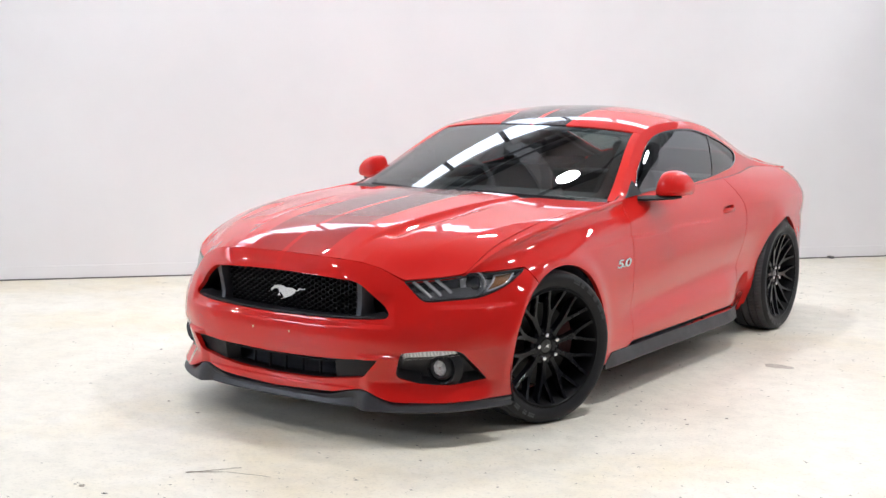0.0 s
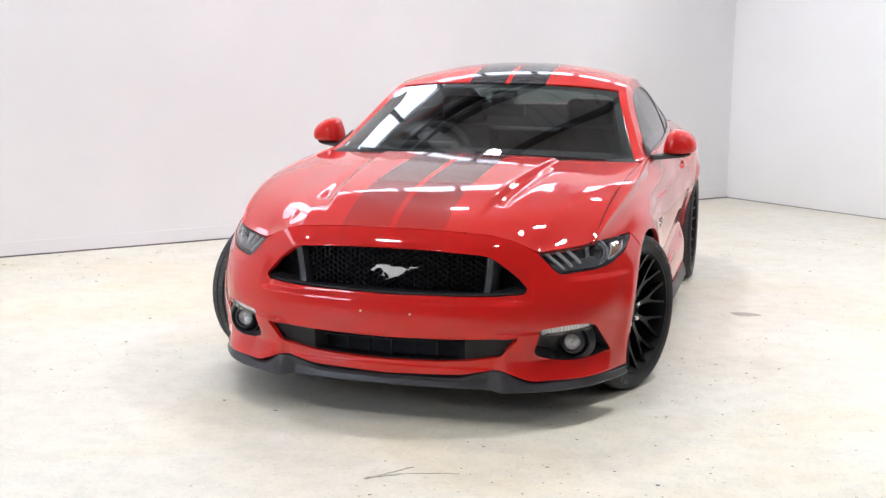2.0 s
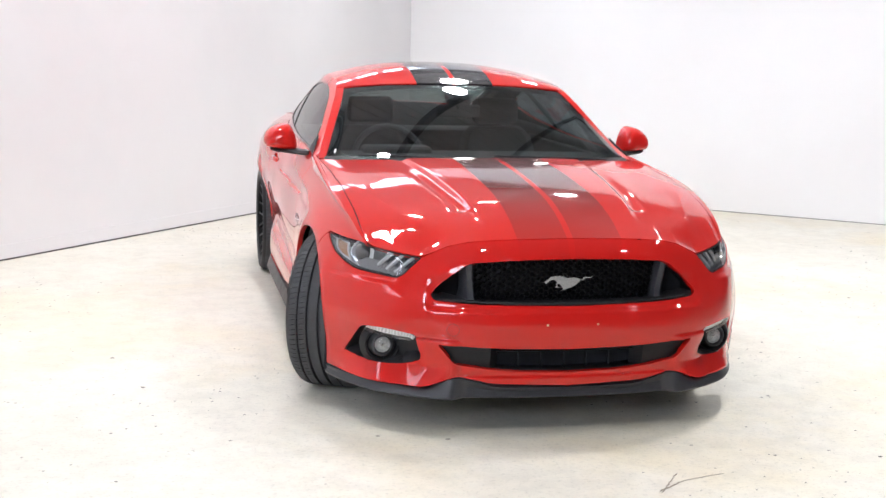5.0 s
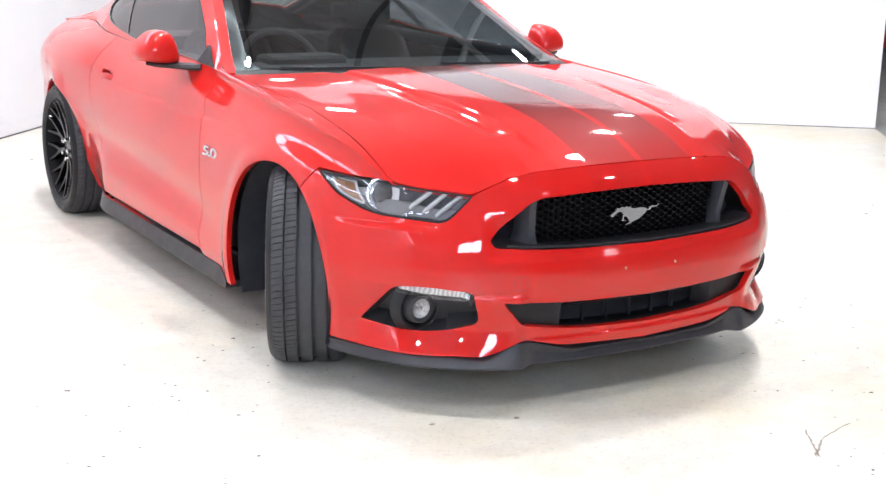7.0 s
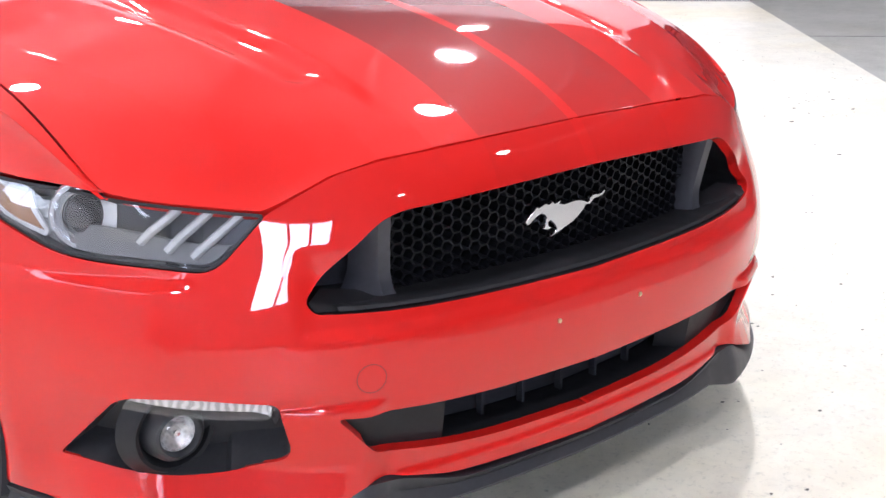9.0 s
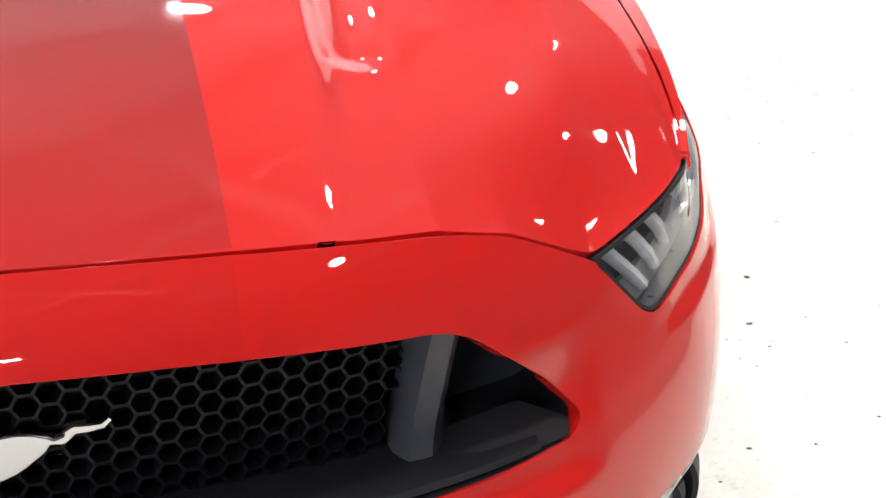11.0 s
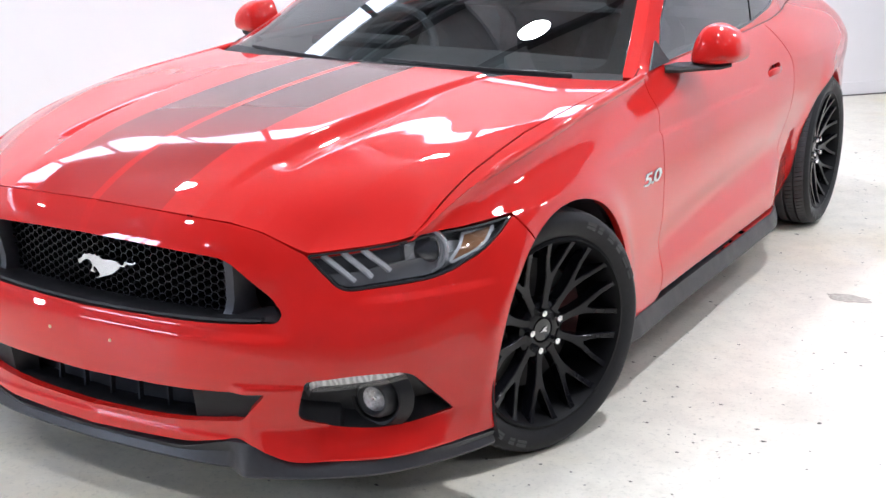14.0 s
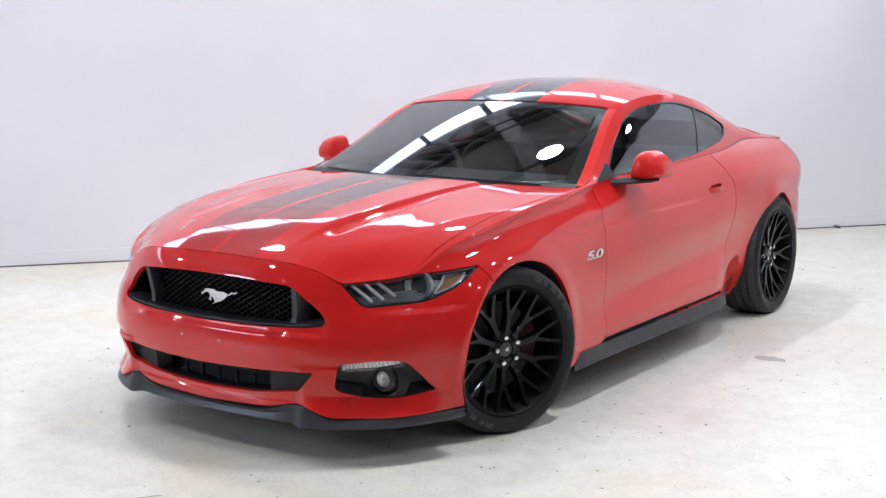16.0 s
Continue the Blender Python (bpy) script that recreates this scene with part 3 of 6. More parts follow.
COWL, COWL_Z, A_FOOT, HEADER = 0.42, 0.924, 0.66, 1.20
RAIL_Y = [0.6, 0.7, 1.0, 1.264, 1.5, 1.75, 2.0, 2.3, 2.6, 2.9, 3.2]
RAIL_XS = [0.79, 0.766, 0.683, 0.615, 0.598, 0.592, 0.587, 0.580, 0.572, 0.575, 0.59]
RAIL_ZS = [0.885, 0.918, 1.071, 1.206, 1.248, 1.262, 1.251, 1.203, 1.125, 1.035, 0.975]
CROWN_Y = [1.2, 1.3, 1.5, 1.75, 2.0, 2.3, 2.6, 2.9, 3.15, 3.4, 3.6]
CROWN_ZS = [1.238, 1.273, 1.317, 1.339, 1.333, 1.289, 1.210, 1.105, 1.025, 0.975, 0.965]
SILL_Y = [0.5, 0.8, 1.4, 1.95, 2.3, 2.6, 2.9, 3.2, 3.6, 3.8]
SILL_ZS = [0.894, 0.918, 0.935, 0.950, 0.966, 0.982, 0.978, 0.962, 0.94, 0.93]

# ---- the car: its surfaces ----
CAR = thing("car", "glossy red sports coupe with dark bonnet stripes, parked on white floor", "car")
PLAN = Spline(np.cumsum([0] + [math.dist(a, b) for a, b in zip(PLAN_XY, PLAN_XY[1:])]), PLAN_XY)
_s = np.linspace(0, PLAN.k[-1], 4000)
_xy = PLAN(_s)
_front = _xy[:, 1] < -0.35
_side = (_xy[:, 1] > -0.7) & (_s < PLAN.k[-4])


def sx(x):
    """Place along the plan line of the front, for a distance from the middle."""
    return float(np.interp(x, _xy[_front, 0], _s[_front]))


def sy(y):
    """Place along the plan line of the side, for a distance behind the front axle."""
    return np.interp(y, _xy[_side, 1], _s[_side])


INSET = Sheet([sx(0), sx(0.3), sx(0.5), sx(0.68), sy(-0.54), sy(-0.3), sy(0.0), sy(0.6), sy(1.3), sy(1.9), sy(2.3), sy(2.75), sy(3.2), PLAN.k[-2], PLAN.k[-1]], INSET_Z, INSET_ROWS)


KNEE_X, KNEE_Z = Spline(KNEE_Y, KNEE_XS), Spline(KNEE_Y, KNEE_ZS)


def belt(s, z):
    """The flank of the body: round the nose, along the side, to the tail."""
    p, t = PLAN(s), PLAN(s + 0.002) - PLAN(s - 0.002)
    t = t / np.linalg.norm(t, axis=-1, keepdims=True)
    d = INSET(s, z) + flank_detail(s, z, p)
    x, y = p[..., 0] - t[..., 1] * d, p[..., 1] + t[..., 0] * d
    # drawn to the fender's crest
    near = smooth01((z - KNEE_Z(y) + 0.12) / 0.12) * smooth01((y + 0.62) / 0.12) * smooth01((1.1 - y) / 0.5)
    return np.stack([x + (KNEE_X(y) - x) * near, y, np.broadcast_to(z, d.shape)], -1)


def flank_detail(s, z, p):
    """Flares round the wheels, and the creases of the door."""
    x, y = p[..., 0], p[..., 1]
    d = 0.0
    for yc, zc in ((ARCH_F[0], ARCH_F[1]), (ARCH_R[0], ARCH_R[1])):
        r = np.hypot(y - yc, z - zc)
        d = d - (0.012 if yc < 1 else 0.004) * np.exp(-((r - 0.385) / 0.05) ** 2) * (s > sy(-0.5))
    # drawn in ahead of the rear wheel, and towards the tail
    low = np.interp(z, [0.15, 0.2, 0.3, 0.4, 0.5, 0.6, 0.7, 0.8], [0.140, 0.122, 0.080, 0.055, 0.040, 0.030, 0.016, 0.0])
    d = d + low * smooth01((y - 1.82) / 0.52) * smooth01((2.66 - y) / 0.2)
    d = d + smooth01((y - 2.52) / 0.36) * 0.040 * np.interp(z, [0.66, 0.80], [1.0, 0.0]) * smooth01((PLAN.k[-3] - s) / 0.3)
    # flanges along the lower edge of the nose
    ledge = np.clip((s - sx(0.44)) / 0.05, 0, 1) * np.clip((sy(-0.42) - s) / 0.24, 0, 1)
    d = d - 0.024 * np.clip((0.270 - z) / 0.084, 0, 1) * ledge
    # the fog lamp's recess leans in towards its foot
    d = d + 0.029 * np.clip((s - sx(0.46)) / 0.17, 0, 1) * np.clip((sy(-0.44) - s) / 0.22, 0, 1) * np.interp(z, [0.188, 0.262, 0.39], [0, 1, 0])
    d = d - 0.010 * smooth01((0.240 - z) / 0.016) * smooth01((sx(0.42) - s) / 0.04)
    # the lower corner of the nose stands proud between the openings
    corner = smooth01((0.374 - z) / 0.010) * smooth01((s - sx(0.41)) / 0.050) * smooth01((sx(0.64) - s) / 0.14)
    d = d - 0.016 * corner
    # the ledge under the headlight
    under = smooth01((s - sx(0.65)) / 0.12) * smooth01((sy(-0.36) - s) / 0.10)
    d = d + under * (0.009 * smooth01((z - 0.553) / 0.022) * smooth01((0.66 - z) / 0.05) - 0.002)
    # the beam under the grille: a bevelled upper edge
    beam = smooth01((sx(0.56) - s) / 0.06) * smooth01((0.62 - z) / 0.06)
    d = d + 0.012 * beam * smooth01((z - 0.472) / 0.026)
    # low crease that rises along the door
    line = 0.40 + 0.05 * (y - 0.6)
    on = smooth01((y - 0.45) / 0.3) * smooth01((2.25 - y) / 0.4)
    d = d + 0.016 * on * np.exp(-((z - line) / 0.06) ** 2) - 0.006 * on * np.exp(-((z - line + 0.1) / 0.05) ** 2)
    # shoulder crease below the window, fading at both ends
    over = z - (0.727 + 0.0165 * (y - 0.3))
    on = smooth01((y - 0.12) / 0.4) * smooth01((1.80 - y) / 0.35)
    d = d + 0.008 * on * smooth01(over / 0.014 + 0.3) * np.exp(-(np.clip(over, 0, 1) / 0.055) ** 2)
    return d


TOP = Sheet(TOP_Y, TOP_U, TOP_Z)


def crest_s(y):
    """Where the crest lies along the flank."""
    g = sy(y)
    for _ in range(8):
        g = g + (y - belt(g, KNEE_Z(y))[..., 1])
    return g


# the front edge of the bonnet: along the nose, then over the headlight
_edge = np.concatenate([belt(np.array([sx(0.0), sx(0.1), sx(0.2), sx(0.3), sx(0.4), sx(0.482), sx(0.535), sx(0.582)]), np.array([0.745, 0.744, 0.742, 0.737, 0.729, 0.712, 0.688, 0.666])),
                        belt(np.array([sx(0.68), sy(-0.62), sy(-0.572)]), np.array([0.676, 0.684, 0.689]))])
_edge[0, 0] = 0.0
_ex = np.linspace(0, 0.80, 161)
EDGE_Y, EDGE_Z = Spline(_ex, np.interp(_ex, _edge[:, 0], _edge[:, 1])), Spline(_ex, np.interp(_ex, _edge[:, 0], _edge[:, 2]))


def bonnet_raw(x, y):
    u = x / KNEE_X(y)
    blend = smooth01((u - 0.7) / 0.3)
    z = TOP(y, u) + (KNEE_Z(y) - TOP(y, np.ones_like(u))) * blend
    edge = 0.32 + 0.10 * (y + 0.6)
    dome = DOME * smooth01((y + 0.74) / 0.22) * smooth01((edge - x) / 0.030 + 0.5)
    scoop = 0.012 * smooth01((y + 0.58) / 0.06) * smooth01((0.25 - y) / 0.5) * np.exp(-((x - edge - 0.035) / 0.028) ** 2)
    # crease from the headlight's inner corner back towards the fender
    off = x - (0.53 + 0.29 * (y + 0.69))
    rise = np.where(off < 0, np.clip(1 + off / 0.17, 0, 1) ** 1.6, np.clip(1 - off / 0.13, 0, 1))
    crease = 0.007 * rise * smooth01((y + 0.76) / 0.14) * smooth01((0.2 - y) / 0.3)
    return z + dome - scoop + crease


def bonnet(u, y):
    """The top of the nose; u is 0 in the middle, 1 on the fender's crest."""
    x = u * KNEE_X(y)
    xe = np.clip(x, 0, 0.722)
    ye = EDGE_Y(xe)
    lack = EDGE_Z(xe) - bonnet_raw(xe, ye)
    near = np.exp(-(np.clip(y - ye, 0, 9) / 0.09) ** 2) * smooth01((0.78 - x) / 0.05)
    return np.stack([x, y, bonnet_raw(x, y) + lack * near], -1)


RAIL_X, RAIL_Z = Spline(RAIL_Y, RAIL_XS), Spline(RAIL_Y, RAIL_ZS)
CROWN = Spline(CROWN_Y, CROWN_ZS)
SILL_Z = Spline(SILL_Y, SILL_ZS)


def roof(p, y):
    """Roof and rear window: p is 0 in the middle, 1 on the roof rail."""
    yy = y + 0.064 * p * p * np.clip((2.3 - y) / 1.1, 0, 1)
    xr, zr, zc = RAIL_X(yy), RAIL_Z(yy), CROWN(yy)
    return np.stack([p * xr, yy, zr + (zc - zr) * (1 - np.abs(p) ** 2.4)], -1)


def screen(p, q):
    """The windscreen: q is 0 at the cowl, 1 at the roof."""
    ye = A_FOOT + (HEADER + 0.064 - A_FOOT) * q
    yc = COWL + (HEADER - COWL) * q
    a = np.abs(p)
    foot, head = float(RAIL_Z(A_FOOT)), float(RAIL_Z(HEADER + 0.064))
    even = foot + (head - foot) * q + 0.03 * q * (1 - q)
    xe, ze = RAIL_X(ye), even + (RAIL_Z(ye) - even) * smooth01((a - 0.86) / 0.14)
    zc = COWL_Z + (float(CROWN(HEADER)) - COWL_Z) * q + 0.056 * q * (1 - q)
    pos = np.stack([p * xe, yc + (ye - yc) * a ** 2, zc + (ze - zc) * a ** 2.1], -1)
    top = roof(p, np.full_like(p, HEADER))
    one = np.stack([p * RAIL_X(HEADER + 0.064), HEADER + 0.064 * a ** 2, float(CROWN(HEADER)) + (RAIL_Z(HEADER + 0.064) - float(CROWN(HEADER))) * a ** 2.2], -1)
    return pos + (top - one) * (q * q)[..., None]


def cheek(y, q):
    """The side of the cabin: q is 0 at the window sill, 1 at the roof rail."""
    b = belt(sy(y), SILL_Z(y))
    xr, zr = RAIL_X(y), RAIL_Z(y)
    w = 0.02 * np.clip((y - 0.8) / 0.5, 0, 1)
    x = b[..., 0] + (xr - b[..., 0]) * q + w * 4 * q * (1 - q) * 0.8
    return np.stack([x, b[..., 1] * (1 - q) + y * q, b[..., 2] + (zr - b[..., 2]) * q], -1)


def deck(p, y):
    b = belt(sy(y), SILL_Z(y))
    zc = CROWN(y)
    return np.stack([p * b[..., 0], y, b[..., 2] + (zc - b[..., 2]) * (1 - np.abs(p) ** 4)], -1)


GAP = 0.0028


# ---- the car: its panels ----
HEADLIGHT = outline([(sx(0.582), 0.664, 0.01), (sx(0.650), 0.584, 0.03), (float(sy(-0.53)), 0.594, 0.1), (float(sy(-0.415)), 0.631, 0.05), (float(sy(-0.278)), 0.694, 0.006),
                     (float(sy(-0.43)), 0.688, 0.1), (float(sy(-0.570)), 0.687, 0.1)])
GRILLE = outline([(0.0, 0.500), (sx(0.36), 0.506, 0.2), (sx(0.520), 0.515, 0.02), (sx(0.535), 0.537, 0.02), (sx(0.507), 0.574, 0.05), (sx(0.400), 0.658, 0.04), (sx(0.2), 0.674, 0.2), (0.0, 0.678)])
LOW_GRILLE = outline([(0.0, 0.246), (sx(0.25), 0.252, 0.2), (sx(0.435), 0.276, 0.02), (sx(0.500), 0.357, 0.015), (sx(0.3), 0.345, 0.2), (0.0, 0.340)])
FOG = outline([(sx(0.575), 0.384, 0.015), (sx(0.68), 0.398, 0.2), (float(sy(-0.620)), 0.392, 0.03), (float(sy(-0.505)), 0.266, 0.01), (sx(0.735), 0.247, 0.12), (sx(0.625), 0.258, 0.1), (sx(0.556), 0.284, 0.03)])
HANDLE = outline([(float(sy(1.872)) - 0.075, 0.766, 0.02), (float(sy(1.872)) + 0.070, 0.772, 0.02), (float(sy(1.872)) + 0.075, 0.812, 0.022), (float(sy(1.872)) - 0.055, 0.806, 0.022)], 0.008)
BUMPER_LOW = [(0.0, 0.195), (sx(0.3), 0.205), (sx(0.40), 0.226), (sx(0.445), 0.226), (sx(0.545), 0.187), (sx(0.7), 0.182), (float(sy(-0.50)), 0.184), (float(sy(-0.40)), 0.186)]
ARCH_LOW = 0.186


def arc(arch, y0, y1, n=40):
    """Points on a wheel opening between two angles, in degrees from the rear."""
    yc, zc, r = arch
    return [(float(sy(yc + r * math.cos(math.radians(a)))), zc + r * math.sin(math.radians(a))) for a in np.linspace(y0, y1, n)]


def angle_at_low(arch, z):
    return math.degrees(math.asin((z - arch[1]) / arch[2]))


LOW_F, LOW_R = angle_at_low(ARCH_F, ARCH_LOW), angle_at_low(ARCH_R, ARCH_LOW)
SHUT_A = 122.0


def chain(*pieces):
    return np.array([p[:2] for piece in pieces for p in piece], float)


def build_bumper():
    hl = HEADLIGHT
    i0, i1 = int(np.argmin(np.hypot(hl[:, 0] - sx(0.582), hl[:, 1] - 0.664))), int(np.argmin(np.hypot(hl[:, 0] - sy(-0.278), hl[:, 1] - 0.694)))
    low_edge = hl[i0:i1 + 1] if i0 < i1 else np.concatenate([hl[i0:], hl[:i1 + 1]])
    top = outline([(sx(0.582), 0.6655), (sx(0.535), 0.690), (sx(0.482), 0.7145, 0.03), (sx(0.4), 0.732, 0.05), (sx(0.3), 0.740, 0.1), (sx(0.2), 0.745), (sx(0.1), 0.747), (0.0, 0.748)], closed=False)
    low = outline([(p[0], p[1], 0.03) for p in BUMPER_LOW], closed=False)
    loop = chain(low, arc(ARCH_F, 180 - LOW_F, SHUT_A)[1:], [(float(sy(-0.274)), 0.693)], low_edge[::-1][1:], top[1:])
    loop = outline([tuple(p) for p in loop], 0.014)
    p = panel(belt, shrunk_keep(loop), [GRILLE_HALF(GRILLE), GRILLE_HALF(LOW_GRILLE), FOG], 0.009, 0.02, centre=True)
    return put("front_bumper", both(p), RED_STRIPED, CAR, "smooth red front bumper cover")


def shrunk_keep(loop, by=GAP):
    """Draws the loop in by a shut line's half, but leaves the middle of the car where it is."""
    new_loop = shrunk(loop, by)
    mid = loop[:, 0] < 1e-6
    new_loop[mid, 0] = 0.0
    return new_loop


def GRILLE_HALF(loop):
    """Lets an opening of the half nose run past the middle, so that it is open there."""
    l = loop.copy()
    l[l[:, 0] < 1e-6, 0] = -0.02
    return l


def build_bonnet():
    line = [(x, float(EDGE_Y(x)) + 0.0012) for x in (0.0, 0.1, 0.2, 0.3, 0.4, 0.482, 0.52, 0.556, 0.60, 0.64, 0.68, 0.718)] + [(0.733, -0.495), (0.746, -0.31), (0.756, -0.05), (0.764, 0.25), (0.775, 0.60),
            (0.70, 0.545), (0.56, 0.490), (0.46, 0.450), (0.42, 0.375), (0.2, 0.335), (0.0, 0.325)]
    pts = [(x / float(KNEE_X(y)), y, 0.02) for x, y in line]
    pts[0], pts[-1] = (0.0, line[0][1]), (0.0, line[-1][1])
    p = panel(bonnet, shrunk_keep(outline(pts, 0.012)), [], 0.010, 0.02, centre=True)
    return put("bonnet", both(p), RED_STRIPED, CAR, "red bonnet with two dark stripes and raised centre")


def build_side():
    """Fender, door, quarter panel and rocker of the left flank, each with its twin."""
    ys = np.linspace(0.70, -0.56, 70)
    crest = [(float(crest_s(np.array(y))), float(KNEE_Z(y))) for y in ys]
    tail = [(float(sy(y)), z) for y, z in ((-0.572, 0.690), (-0.43, 0.6905), (-0.34, 0.694))]
    door_front = [(float(sy(y)), z) for y, z in ((0.640, 0.250), (0.652, 0.40), (0.675, 0.65), (0.70, 0.87))]
    loop = chain([(float(sy(-0.274)), 0.697)], arc(ARCH_F, SHUT_A, LOW_F), [(float(sy(0.50)), 0.20), (float(sy(0.62)), 0.235)], door_front, crest, tail)
    fender = panel(belt, shrunk(outline([tuple(p) for p in loop], 0.014), GAP), [], 0.013, 0.02)
    strip = [(0.719, -0.568), (0.733, -0.495), (0.746, -0.31), (0.756, -0.05), (0.764, 0.25), (0.775, 0.60), (0.775, 0.70)]
    inner = [(x / float(KNEE_X(y)) + 0.003, y) for x, y in strip]
    top = panel(bonnet, outline(inner + [(1.0, 0.70)] + [(1.0, float(y)) for y in ys] + [(0.99, -0.566)], 0.014), [], 0.012, 0.0)
    k = len(fender[0])
    fender = (fender[0] + top[0], fender[1] + [tuple(i + k for i in f) for f in top[1]], fender[2] + top[2])
    sill = [(float(sy(y)), float(SILL_Z(y))) for y in np.linspace(0.70, 1.99, 60)]
    door_rear = [(float(sy(y)), z) for y, z in ((1.995, 0.93), (2.085, 0.80), (2.098, 0.72), (2.08, 0.56), (2.01, 0.36), (1.955, 0.270), (1.90, 0.256))]
    rear_pts = outline([(*p, 0.05) for p in door_rear], 0.014, closed=False)
    door = panel(belt, shrunk(outline([tuple(p) for p in chain(door_front, sill, rear_pts)], 0.014), GAP), [HANDLE], 0.014, 0.012)
    sill2 = [(float(sy(y)), float(SILL_Z(y))) for y in np.linspace(1.99, 3.15, 60)]
    loop = chain(rear_pts[::-1], sill2, [(PLAN.k[-4], 0.955), (PLAN.k[-4], 0.42)], [(float(sy(3.14)), 0.405)], arc(ARCH_R, angle_at_low(ARCH_R, 0.40), 180 - LOW_R), [(float(sy(2.2)), 0.20), (float(sy(1.94)), 0.240)])
    quarter = panel(belt, shrunk(outline([tuple(p) for p in loop], 0.016), GAP), [], 0.016, 0.02)
    loop = chain([(float(sy(0.62)), 0.228), (float(sy(0.37)), 0.187), (float(sy(0.37)), 0.16), (float(sy(2.33)), 0.16), (float(sy(2.33)), 0.19), (float(sy(1.93)), 0.236)])
    rocker = panel(belt, outline([tuple(p) for p in loop], 0.02), [], 0.02, 0.03)
    line = [belt(np.array([float(crest_s(np.array(y)))]), np.array([float(KNEE_Z(y))]))[0] for y in np.linspace(-0.50, 0.695, 60)]
    ridge = sweep([(float(x) - 0.0085, float(y), float(z) - 0.0085) for x, y, z in line], ring(0.0125, 20), scales=[min(1.0, 0.1 + i / 14) for i in range(60)])
    for p, g in ((0, ridge), (1, mirrored(ridge))):
        make("fender_crest", g, RED, CAR, "rounded crest of the fender")
    for p in (0, 1):
        f = (lambda g: mirror_panel(g)) if p else (lambda g: g)
        put("fender", f(fender), RED, CAR, "red front fender with sharp crest")
        put("door", f(door), RED, CAR, "long red door")
        put("quarter_panel", f(quarter), RED, CAR, "wide red rear quarter panel")
        put("rocker_panel", f(rocker), RED, CAR)


def build_cabin_shell():
    roof_loop = [(0.0, HEADER + 0.006), (0.5, HEADER + 0.006), (1.0, HEADER + 0.006), (1.0, 1.6), (1.0, 2.0), (1.0, 2.5), (1.0, 3.0), (1.0, 3.06), (0.86, 3.06), (0.88, 2.6), (0.88, 2.40, 0.05), (0.5, 2.34), (0.0, 2.33)]
    p = panel(roof, shrunk_keep(outline(roof_loop, 0.02), 0.001), [], 0.02, 0.012, centre=True)
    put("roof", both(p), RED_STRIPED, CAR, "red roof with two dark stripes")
    # windscreen pillar, then glass and its black border
    pillar = panel(screen, outline([(0.958, 0.0), (1.0, 0.0), (1.0, 1.0), (0.936, 1.0)], 0.02), [], 0.02, 0.012)
    for g in (pillar, mirror_panel(pillar)):
        put("windscreen_pillar", g, RED, CAR)
    glass_loop = outline([(0.0, 0.0), (0.5, 0.0), (0.955, 0.01), (0.932, 0.965, 0.04), (0.5, 0.985), (0.0, 0.985)], 0.03)
    g = panel(screen, shrunk_keep(glass_loop, 0.0), [], 0.03, 0.0, centre=True)
    pane = put("windscreen", both(g), WINDSCREEN, CAR, "laminated windscreen mirroring the roof")
    pane.visible_shadow = False
    band_out = outline([(-0.03, -0.04), (0.5, -0.04), (0.966, -0.04), (0.943, 1.0), (0.5, 1.02), (-0.03, 1.02)], 0.03)
    band_in = outline([(-0.02, 0.022), (0.6, 0.026, 0.1), (0.895, 0.055, 0.10), (0.885, 0.90, 0.08), (0.5, 0.93), (-0.02, 0.935)], 0.03)
    band = panel(lambda a, b: screen(np.abs(a), b) * np.stack([np.sign(a), np.ones_like(a), np.ones_like(a)], -1), band_out, [np.where(band_in[:, :1] < 0, band_in - [0.05, 0], band_in)], 0.03, 0.0, lift=-0.006)
    put("windscreen_border", both(band), GLOSS_BLACK, CAR)
    # sides of the cabin
    win = outline([(0.735, 0.02, 0.01), (1.015, 0.70, 0.03), (1.264, 0.84, 0.1), (1.5, 0.885, 0.1), (1.9, 0.87, 0.1), (2.12, 0.80, 0.1), (2.30, 0.72, 0.06), (2.415, 0.56, 0.04), (2.40, 0.42, 0.04), (2.31, 0.25, 0.06), (2.18, 0.14, 0.08), (1.82, 0.05, 0.1), (1.5, 0.02)], 0.02)
    side = panel(cheek, outline([(0.68, 0.0), (0.68, 1.0), (1.0, 1.0), (1.3, 1.0), (2.0, 1.0), (2.6, 1.0), (3.1, 1.0), (3.1, 0.0), (2.6, 0.0), (2.0, 0.0), (1.4, 0.0)], 0.02), [win], 0.018, 0.012, flip=False)
    inner = shrunk(win, 0.016)
    trim = panel(cheek, win, [inner], 0.02, 0.008, lift=0.002)
    cut_y = lambda q: 1.85 + 0.32 * q
    front_win = np.array([(min(a, cut_y(b) - 0.008), b) for a, b in shrunk(win, 0.008)])
    rear_win = np.array([(max(a, cut_y(b) + 0.008), b) for a, b in shrunk(win, 0.008)])
    for flipped in (0, 1):
        f = mirror_panel if flipped else (lambda g: g)
        put("cabin_side", f(side), RED, CAR)
        put("window_trim", f(trim), GLOSS_BLACK, CAR)
        for name, loop in (("door_window", front_win), ("quarter_window", rear_win)):
            keep = [loop[0]]
            for q in loop[1:]:
                if np.hypot(*(q - keep[-1])) > 1e-4:
                    keep.append(q)
            pane = put(name, f(panel(cheek, np.array(keep), [], 0.03, 0.0, lift=-0.004)), TINTED, CAR, "dark tinted window")
            pane.visible_shadow = False
        post = panel(cheek, np.array([(1.852, 0.05), (1.882, 0.05), (2.115, 0.78), (2.085, 0.78)]), [], 0.03, 0.006, lift=0.0)
        put("window_post", f(post), GLOSS_BLACK, CAR)
